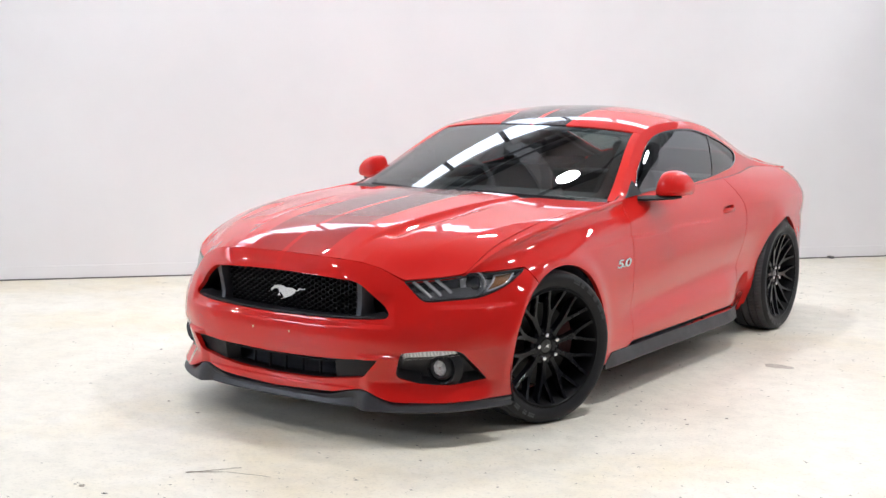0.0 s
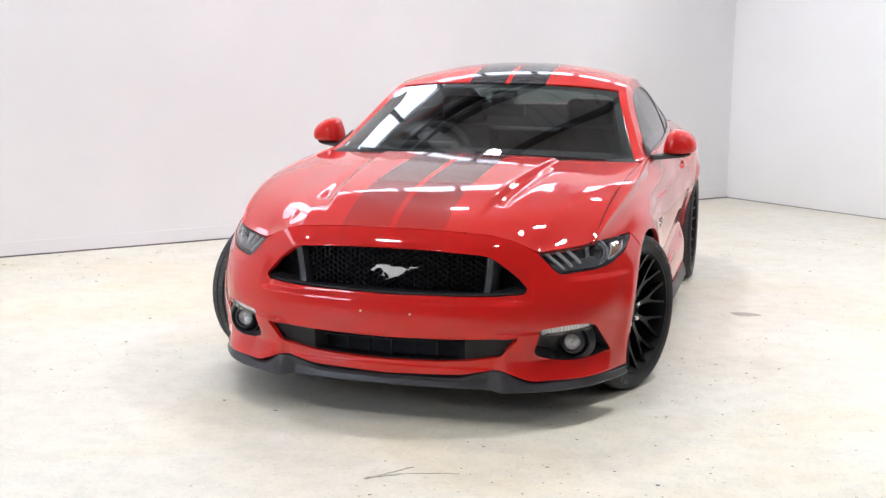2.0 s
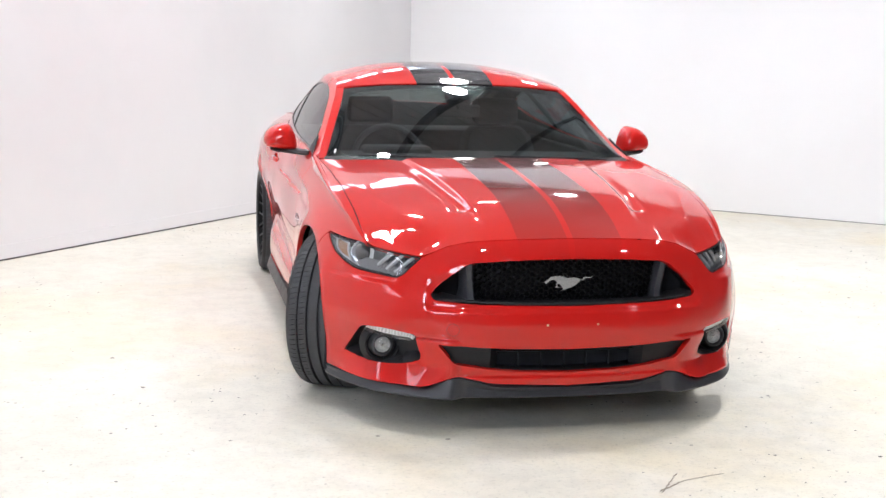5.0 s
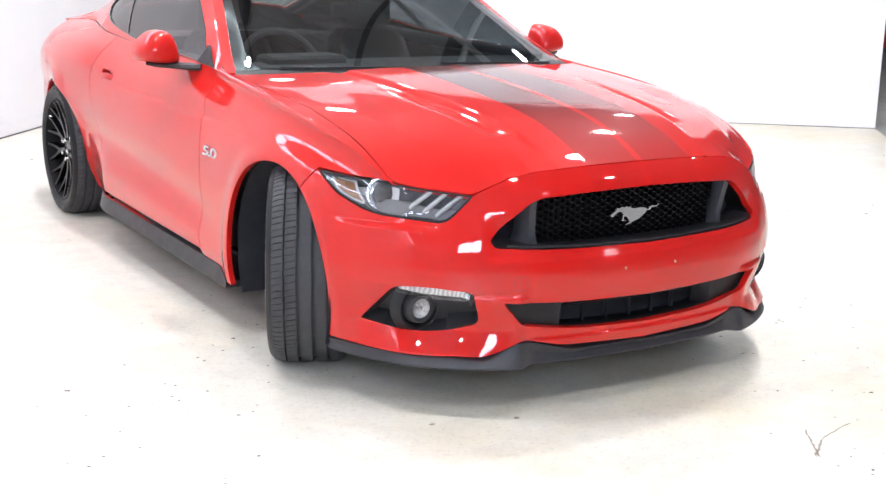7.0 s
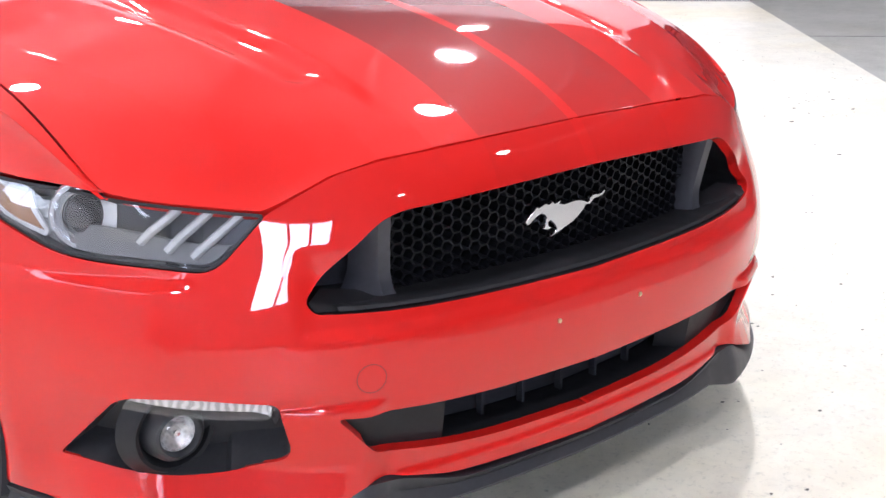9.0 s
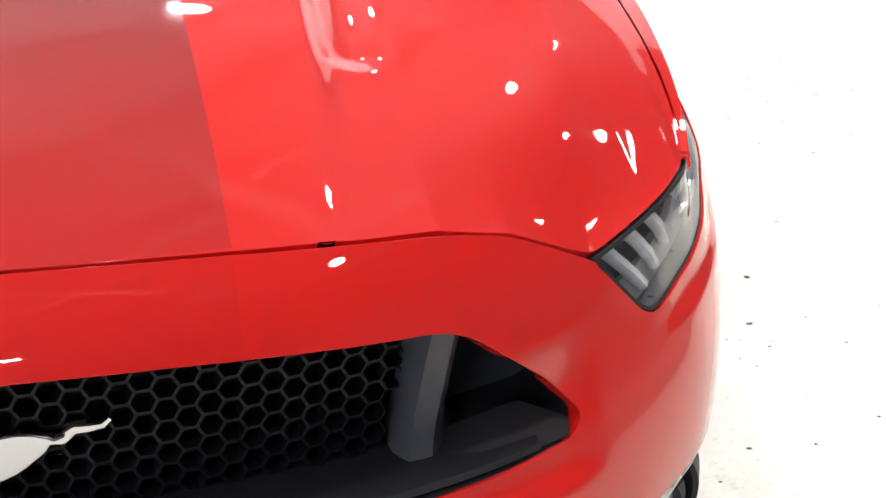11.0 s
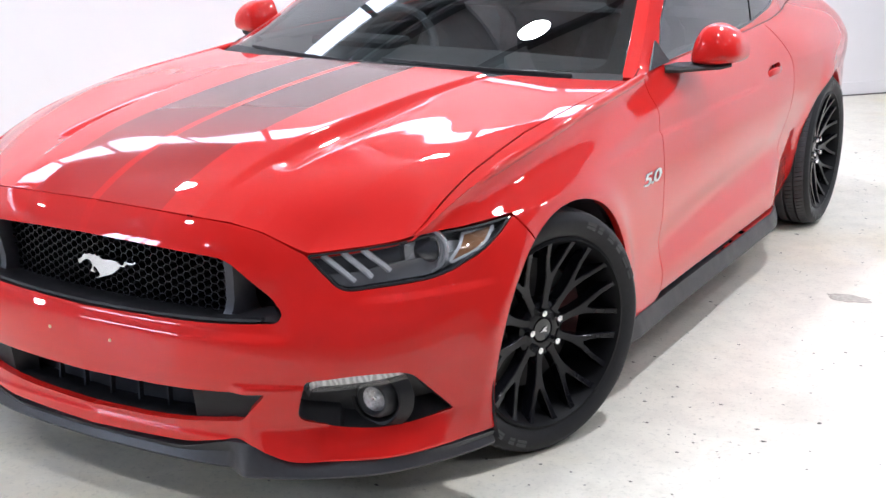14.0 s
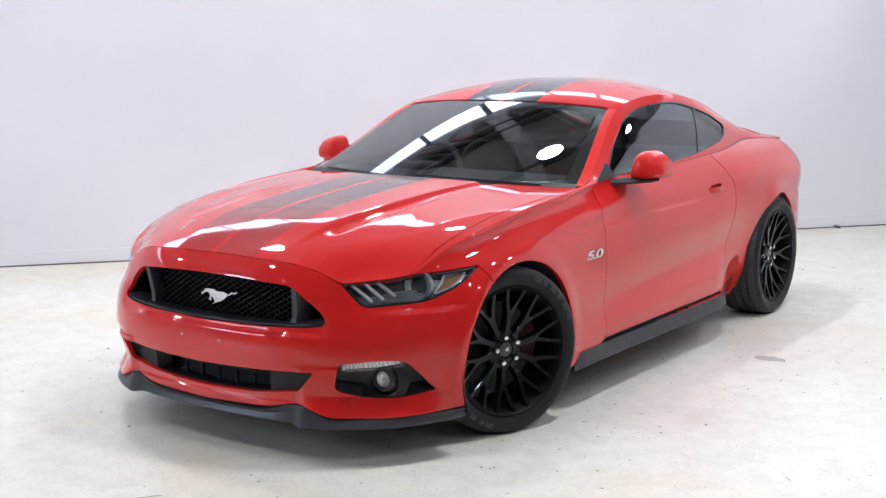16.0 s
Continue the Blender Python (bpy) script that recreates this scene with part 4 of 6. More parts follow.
    g = panel(roof, shrunk_keep(outline([(0.0, 2.335), (0.5, 2.345), (0.875, 2.405, 0.03), (0.875, 2.6), (0.855, 3.05), (0.0, 3.05)], 0.03), 0.0), [], 0.03, 0.0, centre=True)
    put("rear_window", both(g), REAR_GLASS, CAR, "tinted rear window").visible_shadow = False
    g = panel(deck, shrunk_keep(outline([(0.0, 3.06), (0.5, 3.06), (1.0, 3.06), (1.0, 3.16), (1.0, 3.28), (0.85, 3.42), (0.0, 3.52)], 0.03), 0.0), [], 0.03, 0.02, centre=True)
    put("boot_lid", both(g), RED, CAR)
    # tail, closed all round
    g = panel(belt, outline([(PLAN.k[-4], 0.42), (PLAN.k[-4], 0.955), (PLAN.k[-1], 0.965), (PLAN.k[-1], 0.42)], 0.03), [], 0.03, 0.0, centre=True)
    put("rear_bumper", both(g), RED, CAR)


def build_spoiler():
    path = [(x, 3.43 - 0.20 * (abs(x) / 0.70) ** 2.4, 0.964 - 0.020 * (abs(x) / 0.70) ** 2) for x in np.linspace(-0.61, 0.61, 41)]
    make("rear_spoiler", sweep(path, [(-0.05, -0.02), (0.05, -0.03), (0.06, 0.012), (0.045, 0.016), (-0.04, 0.0)]), RED, CAR, "low red boot lid spoiler")


build_bumper()
build_bonnet()
build_side()
build_cabin_shell()
build_spoiler()

# ---- wheels ----
TYRE_R, RIM_R, TYRE_W, RIM_W = 0.333, 0.259, 0.244, 0.246


def tyre_geo():
    """Four grooves round the tread, and fine slanting cuts across the outer ribs."""
    w, profile = TYRE_W / 2, []
    profile += [(-w + 0.012, RIM_R - 0.006), (-w + 0.002, RIM_R + 0.012), (-w - 0.006, RIM_R + 0.040), (-w - 0.002, TYRE_R - 0.022), (-w + 0.013, TYRE_R - 0.008), (-w + 0.024, TYRE_R - 0.003)]
    for x, g in ((-0.068, 0.0050), (-0.022, 0.0066), (0.026, 0.0062), (0.069, 0.0036)):
        profile += [(x - g, TYRE_R), (x - g + 0.0002, TYRE_R - 0.017), (x + g - 0.0002, TYRE_R - 0.017), (x + g, TYRE_R)]
    profile += [(0.078, TYRE_R), (0.088, TYRE_R - 0.001), (w - 0.026, TYRE_R - 0.003)]
    profile += [(w - 0.014, TYRE_R - 0.008), (w + 0.002, TYRE_R - 0.022), (w + 0.006, RIM_R + 0.040), (w - 0.002, RIM_R + 0.012), (w - 0.012, RIM_R - 0.006)]
    cuts, steps = 96, 8
    verts, faces = lathe(profile, cuts * steps)
    k, out, pitch = len(profile), [], 2 * math.pi / cuts
    # each cut is one narrow valley between two close rows
    places = [0.0, 0.09, 0.20, 0.36, 0.52, 0.68, 0.84, 0.91]
    for i in range(cuts * steps):
        a = pitch * (i // steps + places[i % steps])
        for x, r in profile:
            if i % steps == 0 and r > TYRE_R - 0.0085:
                r -= 0.006 * max(0.0, min(1.0, (x - 0.069) / 0.008, (w - 0.010 - x) / 0.012))
                r -= 0.004 if 0.028 < x < 0.068 else 0.0
            turned = a + 0.55 * max(0.0, x - 0.03)
            out.append((x, r * math.sin(turned), r * math.cos(turned)))
    return out, faces


def rim_geo():
    w = RIM_W / 2
    barrel = [(w - 0.014, RIM_R + 0.004), (w - 0.004, RIM_R + 0.002), (w - 0.002, RIM_R - 0.006), (w - 0.010, RIM_R - 0.012), (w - 0.020, RIM_R - 0.016), (w - 0.05, RIM_R - 0.028), (-w + 0.04, RIM_R - 0.034),
              (-w + 0.01, RIM_R - 0.012), (-w + 0.004, RIM_R + 0.003)]
    return lathe(barrel, 96)


HUB_X = RIM_W / 2 - 0.050


def spoke_geo():
    """One forked spoke, lying along z, with soft edges."""
    def at(r, deg, lift=0.0):
        a = math.radians(deg)
        t = (r - 0.06) / (RIM_R - 0.066)
        return (HUB_X + 0.040 * t * t + lift, r * math.sin(a), r * math.cos(a))

    fork, end = 0.140, RIM_R - 0.006
    half = [(0.060, 15.0), (0.078, 8.6), (0.100, 6.3), (0.125, 5.5), (0.148, 6.2), (0.172, 7.9), (0.205, 10.1), (0.238, 11.7), (end, 12.7), (end, 7.8), (0.238, 7.6), (0.205, 5.9), (0.180, 3.4), (0.164, 1.0), (fork + 0.021, 0.0)]
    loop = half + [(r, -d) for r, d in half[:-1][::-1]]
    bm = bmesh.new()
    f = bm.faces.new([bm.verts.new(at(r, d)) for r, d in loop])
    f.normal_update()
    if f.normal.x < 0:
        f.normal_flip()
    ext = bmesh.ops.extrude_face_region(bm, geom=[f])
    moved_verts = [e for e in ext["geom"] if isinstance(e, bmesh.types.BMVert)]
    caps = [e for e in ext["geom"] if isinstance(e, bmesh.types.BMFace)]
    bmesh.ops.translate(bm, vec=(0.032, 0, 0), verts=moved_verts)
    bmesh.ops.translate(bm, vec=(-0.032, 0, 0), verts=bm.verts[:])
    bmesh.ops.inset_region(bm, faces=caps, thickness=0.0022, depth=0.0022)
    bmesh.ops.triangulate(bm, faces=bm.faces[:])
    bmesh.ops.recalc_face_normals(bm, faces=bm.faces[:])
    return from_bmesh(bm)


def lug_geo():
    w = HUB_X
    return lathe([(w - 0.01, 0.0125), (w + 0.012, 0.0115), (w + 0.020, 0.009), (w + 0.022, 0.0)], 6)


def build_wheel():
    wheel = make("wheel", rim_geo(), RIM_BLACK, CAR, "gloss black ten-spoke alloy wheel")
    make("hub", lathe([(HUB_X - 0.05, 0.0), (HUB_X - 0.05, 0.080), (HUB_X - 0.006, 0.078), (HUB_X - 0.001, 0.070), (HUB_X + 0.001, 0.036), (HUB_X - 0.006, 0.033), (HUB_X - 0.006, 0.0)], 60), WHEEL_BLACK, wheel)
    spoke = make("spoke", spoke_geo(), WHEEL_BLACK, wheel)
    spoke.rotation_euler = (math.radians(-6), 0, 0)
    for i in range(1, 10):
        twin = new("spoke", spoke.data)
        twin.parent, twin.rotation_euler = wheel, (math.radians(36 * i - 6), 0, 0)
    make("tyre", tyre_geo(), RUBBER, wheel, "low-profile black tyre", smooth=False)
    for i in range(5):
        a = math.radians(72 * i - 12)
        make("lug_nut", moved(lug_geo(), Matrix.Translation((0, 0.0535 * math.sin(a), 0.0535 * math.cos(a)))), CHROME, wheel, "chrome lug nut")
    x = HUB_X - 0.005
    make("centre_cap", lathe([(x, 0.032), (x + 0.006, 0.030), (x + 0.008, 0.0)], 32), GLOSS_BLACK, wheel)
    mark = [(x + 0.009, y * 0.017, z * 0.017) for y, z in ((-0.9, -0.25), (-0.2, -0.05), (0.1, 0.35), (0.9, 0.5), (0.45, 0.05), (0.9, -0.45), (0.1, -0.2))]
    make("cap_emblem", prism(mark, (0.001, 0, 0)), SILVER, wheel, "small silver emblem")
    make("brake_disc", lathe([(x - 0.06, 0.07), (x - 0.06, 0.178), (x - 0.09, 0.178), (x - 0.09, 0.07)], 64), DISC, wheel, "dark steel brake disc")
    cal = [(x - 0.045, r * math.sin(a), r * math.cos(a)) for r, aa in ((0.19, (0.9, 1.15, 1.4, 1.65, 1.9)), (0.12, (1.9, 1.65, 1.4, 1.15, 0.9))) for a in aa]
    make("brake_caliper", prism(cal, (-0.06, 0, 0)), CALIPER, wheel, "dark red brake caliper")
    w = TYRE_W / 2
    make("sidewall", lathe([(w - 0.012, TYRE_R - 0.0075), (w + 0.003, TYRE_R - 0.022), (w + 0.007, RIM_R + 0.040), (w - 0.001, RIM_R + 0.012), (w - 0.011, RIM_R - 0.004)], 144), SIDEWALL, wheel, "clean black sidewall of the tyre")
    # raised maker's lettering on the sidewall, kept as plain bars
    for turn in (20, 200):
        for k, wide in enumerate((7, 4, 6, 5, 7, 5)):
            a0 = math.radians(turn + 9 * k)
            a1 = a0 + math.radians(wide)
            r0, r1, xs = RIM_R + 0.032, RIM_R + 0.050, TYRE_W / 2 + 0.0045
            bar = [(xs, r * math.sin(a), r * math.cos(a)) for r, aa in ((r0, np.linspace(a0, a1, 5)), (r1, np.linspace(a1, a0, 5))) for a in aa]
            make("sidewall_bar", prism(bar, (0.0022, 0, 0)), RUBBER_LIGHT, wheel)
    return wheel


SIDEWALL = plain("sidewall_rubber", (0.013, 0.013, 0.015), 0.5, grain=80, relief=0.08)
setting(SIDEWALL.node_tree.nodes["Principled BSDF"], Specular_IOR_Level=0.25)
RUBBER_LIGHT = plain("rubber_lettering", (0.035, 0.035, 0.037), 0.5)


def place_wheels():
    wheel = build_wheel()
    spots = [(pose(0.754, -0.028, TYRE_R - 0.004, 0, 0, -STEER)), pose(-0.754, -0.028, TYRE_R - 0.004, 0, 0, 180 - STEER - 6.5), pose(0.775, 2.72, TYRE_R - 0.004, 20, 0, 0), pose(-0.775, 2.72, TYRE_R - 0.004, 35, 0, 180)]
    wheel.matrix_basis = spots[0]
    for m in spots[1:]:
        copy_thing(wheel, m)


def build_wells():
    """Dark liners round each wheel, and the floor under the car."""
    for yc, zc, r in (ARCH_F, ARCH_R):
        for s in (1, -1):
            pts = []
            for a in np.linspace(-25, 205, 40):
                rim_x = 0.866 if yc < 1 else float(np.interp(zc + r * math.sin(math.radians(a)), [0.15, 0.3, 0.5, 0.68], [0.75, 0.81, 0.845, 0.87]))
                for x in (rim_x, 0.60, 0.42):
                    rr = r + 0.012 + (0.01 if x < 0.8 else 0)
                    pts.append((s * x, yc + rr * math.cos(math.radians(a)), zc + rr * math.sin(math.radians(a))))
            faces = [(i * 3 + j, i * 3 + j + 1, i * 3 + j + 4, i * 3 + j + 3) for i in range(39) for j in range(2)]
            back = [tuple(i * 3 + 2 for i in range(40))]
            make("wheel_well", (pts, faces + back), WELL_BLACK, CAR, "matt black wheel arch liner")
    make("underbody", joined(block(-0.72, 0.72, 0.40, 2.30, 0.15, 0.20), block(-0.42, 0.42, -0.78, 0.42, 0.16, 0.22), block(-0.42, 0.42, 2.3, 3.4, 0.18, 0.24)), WELL_BLACK, CAR)


STEER = 20.5
place_wheels()
build_wells()

# ---- the car: lights, grilles and trim ----
def s_near(x, y, z):
    """The flank's own coordinate nearest to a place."""
    g = np.linspace(0, float(sy(1.5)), 3000)
    p = belt(g, np.full_like(g, z))
    return float(g[np.argmin((p[:, 0] - x) ** 2 + (p[:, 1] - y) ** 2)])


def skin(s, z, deep=0.0):
    """A place on the flank, or under it."""
    ab = np.array([[s, z]])
    return Vector(belt(ab[:, 0], ab[:, 1])[0] - normals_of(belt, ab)[0] * deep)


def skin_normal(s, z):
    return Vector(normals_of(belt, np.array([[s, z]]))[0])


def pocket(loop, deep, rim=0.002, step=0.02, push=None, shrink=0.0):
    """A hollow behind an opening: its floor and its walls, seen from outside."""
    ab, tri = cut_sheet(shrunk(loop, shrink), [], step)
    nor = normals_of(belt, ab)
    base = belt(ab[:, 0], ab[:, 1])
    move = np.array(push) if push is not None else -nor * deep
    floor_pts = base + move
    face_n = np.cross(base[tri[:, 1]] - base[tri[:, 0]], base[tri[:, 2]] - base[tri[:, 0]])
    wrong = np.einsum("ij,ij->i", face_n, nor[tri[:, 0]]) < 0
    tri[wrong] = tri[wrong][:, ::-1]
    verts, faces = [tuple(p) for p in floor_pts], [tuple(t) for t in tri]
    top = belt(loop[:, 0], loop[:, 1])
    tn = normals_of(belt, loop)
    inner = shrunk(loop, shrink)
    low = belt(inner[:, 0], inner[:, 1]) + (np.array(push) if push is not None else -normals_of(belt, inner) * deep)
    k, n = len(verts), len(loop)
    verts += [tuple(p) for p in top - tn * rim] + [tuple(p) for p in low]
    area = np.sum(loop[:, 0] * np.roll(loop[:, 1], -1) - np.roll(loop[:, 0], -1) * loop[:, 1])
    for i in range(n):
        j = (i + 1) % n
        q = (k + i, k + n + i, k + n + j, k + j)
        faces.append(q if area < 0 else tuple(reversed(q)))
    return verts, faces


def two(name, geo, mat, parents, label=""):
    """The left part and its right twin."""
    return [make(name, g, mat, p, label) for g, p in zip((geo, mirrored(geo)), parents)]


def build_headlights():
    loop = shrunk(HEADLIGHT, 0.003)
    housing = two("headlight", pocket(loop, 0.040, 0.006, shrink=0.004), HEAD_GREY, (CAR, CAR), "clear headlight with three slanted light bars")
    lens = panel(belt, loop, [], 0.014, 0.0, lift=-0.003)
    for parent, g in zip(housing, (lens, mirror_panel(lens))):
        put("lens", g, LENS_CLEAR, parent, "clear plastic lens").visible_shadow = False
    seal = panel(belt, shrunk(HEADLIGHT, 0.0), [shrunk(HEADLIGHT, 0.0035)], 0.014, 0.004, lift=-0.0025)
    for parent, g in zip(housing, (seal, mirror_panel(seal))):
        put("seal", g, BLACK_TRIM, parent)
    for (a, b) in (((0.583, -0.709, 0.665), (0.656, -0.679, 0.604)), ((0.619, -0.682, 0.671), (0.685, -0.648, 0.610)), ((0.656, -0.653, 0.676), (0.713, -0.616, 0.618))):
        s0, s1 = s_near(*a), s_near(*b)
        path = [skin(s0 + (s1 - s0) * t, a[2] + (b[2] - a[2]) * t, 0.013 + 0.004 * t) for t in np.linspace(0, 1, 9)]
        bar = sweep(path, [(-0.0075, -0.006), (-0.0065, 0.000), (-0.0035, 0.004), (0.0035, 0.004), (0.0065, 0.000), (0.0075, -0.006)], up=skin_normal(s0, a[2]))
        two("light_bar", bar, LIGHT_BAR, housing, "milky slanted light bar")
    # grey shelf along the lower edge, under the light bars
    deep = shrunk(HEADLIGHT, 0.010)
    shelf = np.array([(a, min(b, 0.622 + 0.10 * max(0.0, a - sx(0.70)))) for a, b in deep])
    shelf = np.array([p for i, p in enumerate(shelf) if np.hypot(*(p - shelf[i - 1])) > 1e-4])
    g = panel(belt, shelf, [], 0.014, 0.008, lift=-0.022)
    for parent, q in zip(housing, (g, mirror_panel(g))):
        put("lower_trim", q, SHELF_GREY, parent, "grey lower trim of the headlight")
    # bright bowl behind the projector and the corner
    mid = float(sy(-0.59))
    bowl = np.array([(max(a, mid), b) for a, b in shrunk(HEADLIGHT, 0.012)])
    bowl = np.array([p for i, p in enumerate(bowl) if np.hypot(*(p - bowl[i - 1])) > 1e-4])
    g = panel(belt, bowl, [], 0.014, 0.0, lift=-0.037)
    for parent, q in zip(housing, (g, mirror_panel(g))):
        put("reflector_bowl", q, BOWL, parent, "silver-grey bowl behind the projector")
    s, z = s_near(0.752, -0.512, 0.657), 0.657
    at, out = skin(s, z, 0.034), (skin_normal(s, z) * 0.6 + Vector((0.1, -0.9, 0.0))).normalized()
    turn = Matrix.Translation(at) @ out.to_track_quat("X", "Z").to_matrix().to_4x4()
    two("projector_lens", moved(lathe([(0.024, 0.0), (0.022, 0.013), (0.016, 0.025), (0.006, 0.033), (-0.01, 0.034)], 40), turn), DARK_LENS, housing, "round dark projector lens")
    two("projector_ring", moved(lathe([(0.0, 0.034), (0.008, 0.036), (0.009, 0.038), (0.003, 0.040), (0.009, 0.045), (0.013, 0.047), (0.013, 0.053), (0.006, 0.056), (-0.01, 0.057)], 48), turn), HEAD_CHROME, housing, "bright ring round the projector")
    corner = [s_near(*p) for p in ((0.787, -0.413, 0.681), (0.811, -0.324, 0.689), (0.826, -0.368, 0.662), (0.824, -0.424, 0.632), (0.801, -0.478, 0.623))]
    zs = (0.680, 0.689, 0.661, 0.633, 0.623)
    amber = outline([(a, b, 0.003) for a, b in zip(corner, zs)], 0.008)
    g = panel(belt, amber, [], 0.01, 0.01, lift=-0.020)
    frame_loop = shrunk(amber, -0.006)
    rim = panel(belt, frame_loop, [amber], 0.01, 0.006, lift=-0.016)
    for i, parent in enumerate(housing):
        f = mirror_panel if i else (lambda q: q)
        put("corner_reflector", f(g), AMBER, parent, "amber corner reflector")
        put("corner_frame", f(rim), LIGHT_BAR, parent, "white light guide round the reflector")


def build_fogs():
    pods = two("fog_lamp_pod", pocket(FOG, 0.062, 0.004, shrink=0.014), POD_BLACK, (CAR, CAR), "black plastic fog lamp recess")
    at, out = Vector((0.675, -0.640, 0.317)), Vector((0.04, -1, 0.0)).normalized()
    turn = Matrix.Translation(at) @ out.to_track_quat("X", "Z").to_matrix().to_4x4()
    two("fog_shroud", moved(lathe([(-0.030, 0.085), (-0.004, 0.070), (0.002, 0.066), (0.000, 0.060), (-0.016, 0.054), (-0.020, 0.050)], 48), turn), BLACK_TRIM, pods)
    two("fog_bezel", moved(lathe([(-0.022, 0.052), (0.006, 0.047), (0.017, 0.040), (0.019, 0.035), (0.014, 0.031), (0.004, 0.030)], 48), turn), POD_BLACK, pods)
    two("fog_reflector", moved(lathe([(-0.012, 0.0), (-0.010, 0.012), (-0.002, 0.024), (0.008, 0.031)], 32), turn), FACET, pods, "faceted silver reflector")
    two("fog_bulb", moved(lathe([(-0.012, 0.009), (0.002, 0.009), (0.008, 0.005), (0.009, 0.0)], 20), turn), CHROME, pods)
    for ob in two("fog_lens", moved(lathe([(0.021, 0.0), (0.020, 0.013), (0.017, 0.024), (0.010, 0.0305)], 40), turn), LENS_CLEAR, pods, "clear round fog lamp lens"):
        ob.visible_shadow = False
    top = [(sx(0.572), 0.384), (sx(0.625), 0.394), (sx(0.69), 0.399), (float(sy(-0.635)), 0.393), (float(sy(-0.618)), 0.372), (sx(0.69), 0.362), (sx(0.625), 0.357), (sx(0.59), 0.357)]
    loop = outline([(*p, 0.01) for p in top], 0.01)
    lens = panel(belt, loop, [], 0.01, 0.022, lift=-0.001)
    inner = panel(belt, shrunk(loop, 0.004), [], 0.01, 0.0, lift=-0.016)
    for i, parent in enumerate(pods):
        f = mirror_panel if i else (lambda q: q)
        put("indicator_lens", f(lens), LENS_CLEAR, parent, "clear indicator lens").visible_shadow = False
        put("indicator_reflector", f(inner), RIBBED, parent, "ribbed silver reflector")


def hexagon(x, z, r, wall, y_at, deep):
    verts, faces = [], []
    for k, (rr, d) in enumerate(((r * 1.02, 0.0), (r * wall, 0.0), (r * (wall - 0.06), deep))):
        for i in range(6):
            a = math.radians(60 * i)
            px, pz = x + rr * math.cos(a), z + rr * math.sin(a)
            verts.append((px, y_at(px, pz) + d, pz))
    for i in range(6):
        j = (i + 1) % 6
        faces += [(i, j, 6 + j, 6 + i), (6 + i, 6 + j, 12 + j, 12 + i)]
    return verts, faces


def build_grille():
    full = np.concatenate([GRILLE[GRILLE[:, 0] > 1e-6], [[-p[0], p[1]] for p in GRILLE[GRILLE[:, 0] > 1e-6][::-1]]])
    # frame: walls that run back from the opening, and the dark space behind
    top = [belt_full(a, b) for a, b in full]
    back = [(x * 0.985, -0.735 + 0.25 * x * x, 0.585 + (z - 0.585) * 0.96) for x, y, z in top]
    n = len(top)
    rimmed = [(x, y + 0.004, z) for x, y, z in top]
    faces = [(i, (i + 1) % n, n + (i + 1) % n, n + i) for i in range(n)]
    grille = make("grille", (rimmed + back, faces), BLACK_TRIM, CAR, "black honeycomb grille with silver emblem")
    make("grille_back", ([(x, y + 0.002, z) for x, y, z in back], [tuple(range(n))]), WELL_BLACK, grille)
    y_at = lambda x, z: -0.785 + 0.25 * x * x
    r, cells = 0.0122, []
    for c in range(-21, 22):
        for q in range(-6, 7):
            x, z = c * 1.5 * r, 0.592 + (q + (0.5 if c % 2 else 0)) * math.sqrt(3) * r
            if abs(x) < (0.352 if z > 0.575 else 0.338) and 0.496 < z < 0.672:
                cells.append(hexagon(x, z, r, 0.87, y_at, 0.020))
    tagged(make("honeycomb_mesh", joined(*cells), GRILLE_BLACK, grille, "black hexagonal mesh", smooth=False), kind="stuff")
    # sloping shelf below the mesh, and the struts at both ends
    xs = np.linspace(-0.475, 0.475, 41)
    shelf_v, shelf_f = [], []
    for x in xs:
        yf = float(belt_full(math.copysign(sx(abs(x)), x) if abs(x) > 1e-6 else 0.0, 0.51)[1])
        zf = 0.503 + 0.012 * (abs(x) / 0.45) ** 2
        ym = y_at(x, 0.5)
        shelf_v += [(x, yf + 0.008, zf + 0.001), (x, yf + 0.012, zf + 0.006), (x, yf + 0.022, zf + 0.008), (x, ym + 0.004, 0.507)]
    for i in range(40):
        shelf_f += [(i * 4 + j, i * 4 + j + 1, i * 4 + j + 5, i * 4 + j + 4) for j in range(3)]
    make("grille_shelf", (shelf_v, shelf_f), BLACK_TRIM, grille)
    for sgn in (1, -1):
        # a slanted strut, its foot flaring into the shelf
        rings = []
        for z, xi, grow in ((0.680, 0.364, 0.0), (0.60, 0.356, 0.0), (0.545, 0.350, 0.003), (0.520, 0.347, 0.012), (0.502, 0.342, 0.030)):
            back = 0.020 - 0.20 * (z - 0.502)
            rings.append([(sgn * x, y + back, z) for x, y in ((xi, -0.745), (xi + 0.002, -0.772 - grow * 0.4), (xi + 0.010, -0.788 - grow), (xi + 0.032, -0.786 - grow), (xi + 0.042 + grow * 0.3, -0.772 - grow * 0.6), (xi + 0.050 + grow, -0.735))])
        v = [p for r0 in rings for p in r0]
        f = [(i * 6 + j, i * 6 + j + 1, i * 6 + j + 7, i * 6 + j + 6) for i in range(4) for j in range(5)]
        make("grille_strut", (v, f if sgn > 0 else [tuple(reversed(q)) for q in f]), STRUT_GREY, grille, "grey-black slanted strut")
        # the side pocket: a raised floor that climbs to the outer corner
        w = [(sgn * x, y, z) for x, y, z in ((0.385, -0.824, 0.509), (0.508, -0.790, 0.519), (0.512, -0.776, 0.530), (0.470, -0.748, 0.538), (0.385, -0.748, 0.514))]
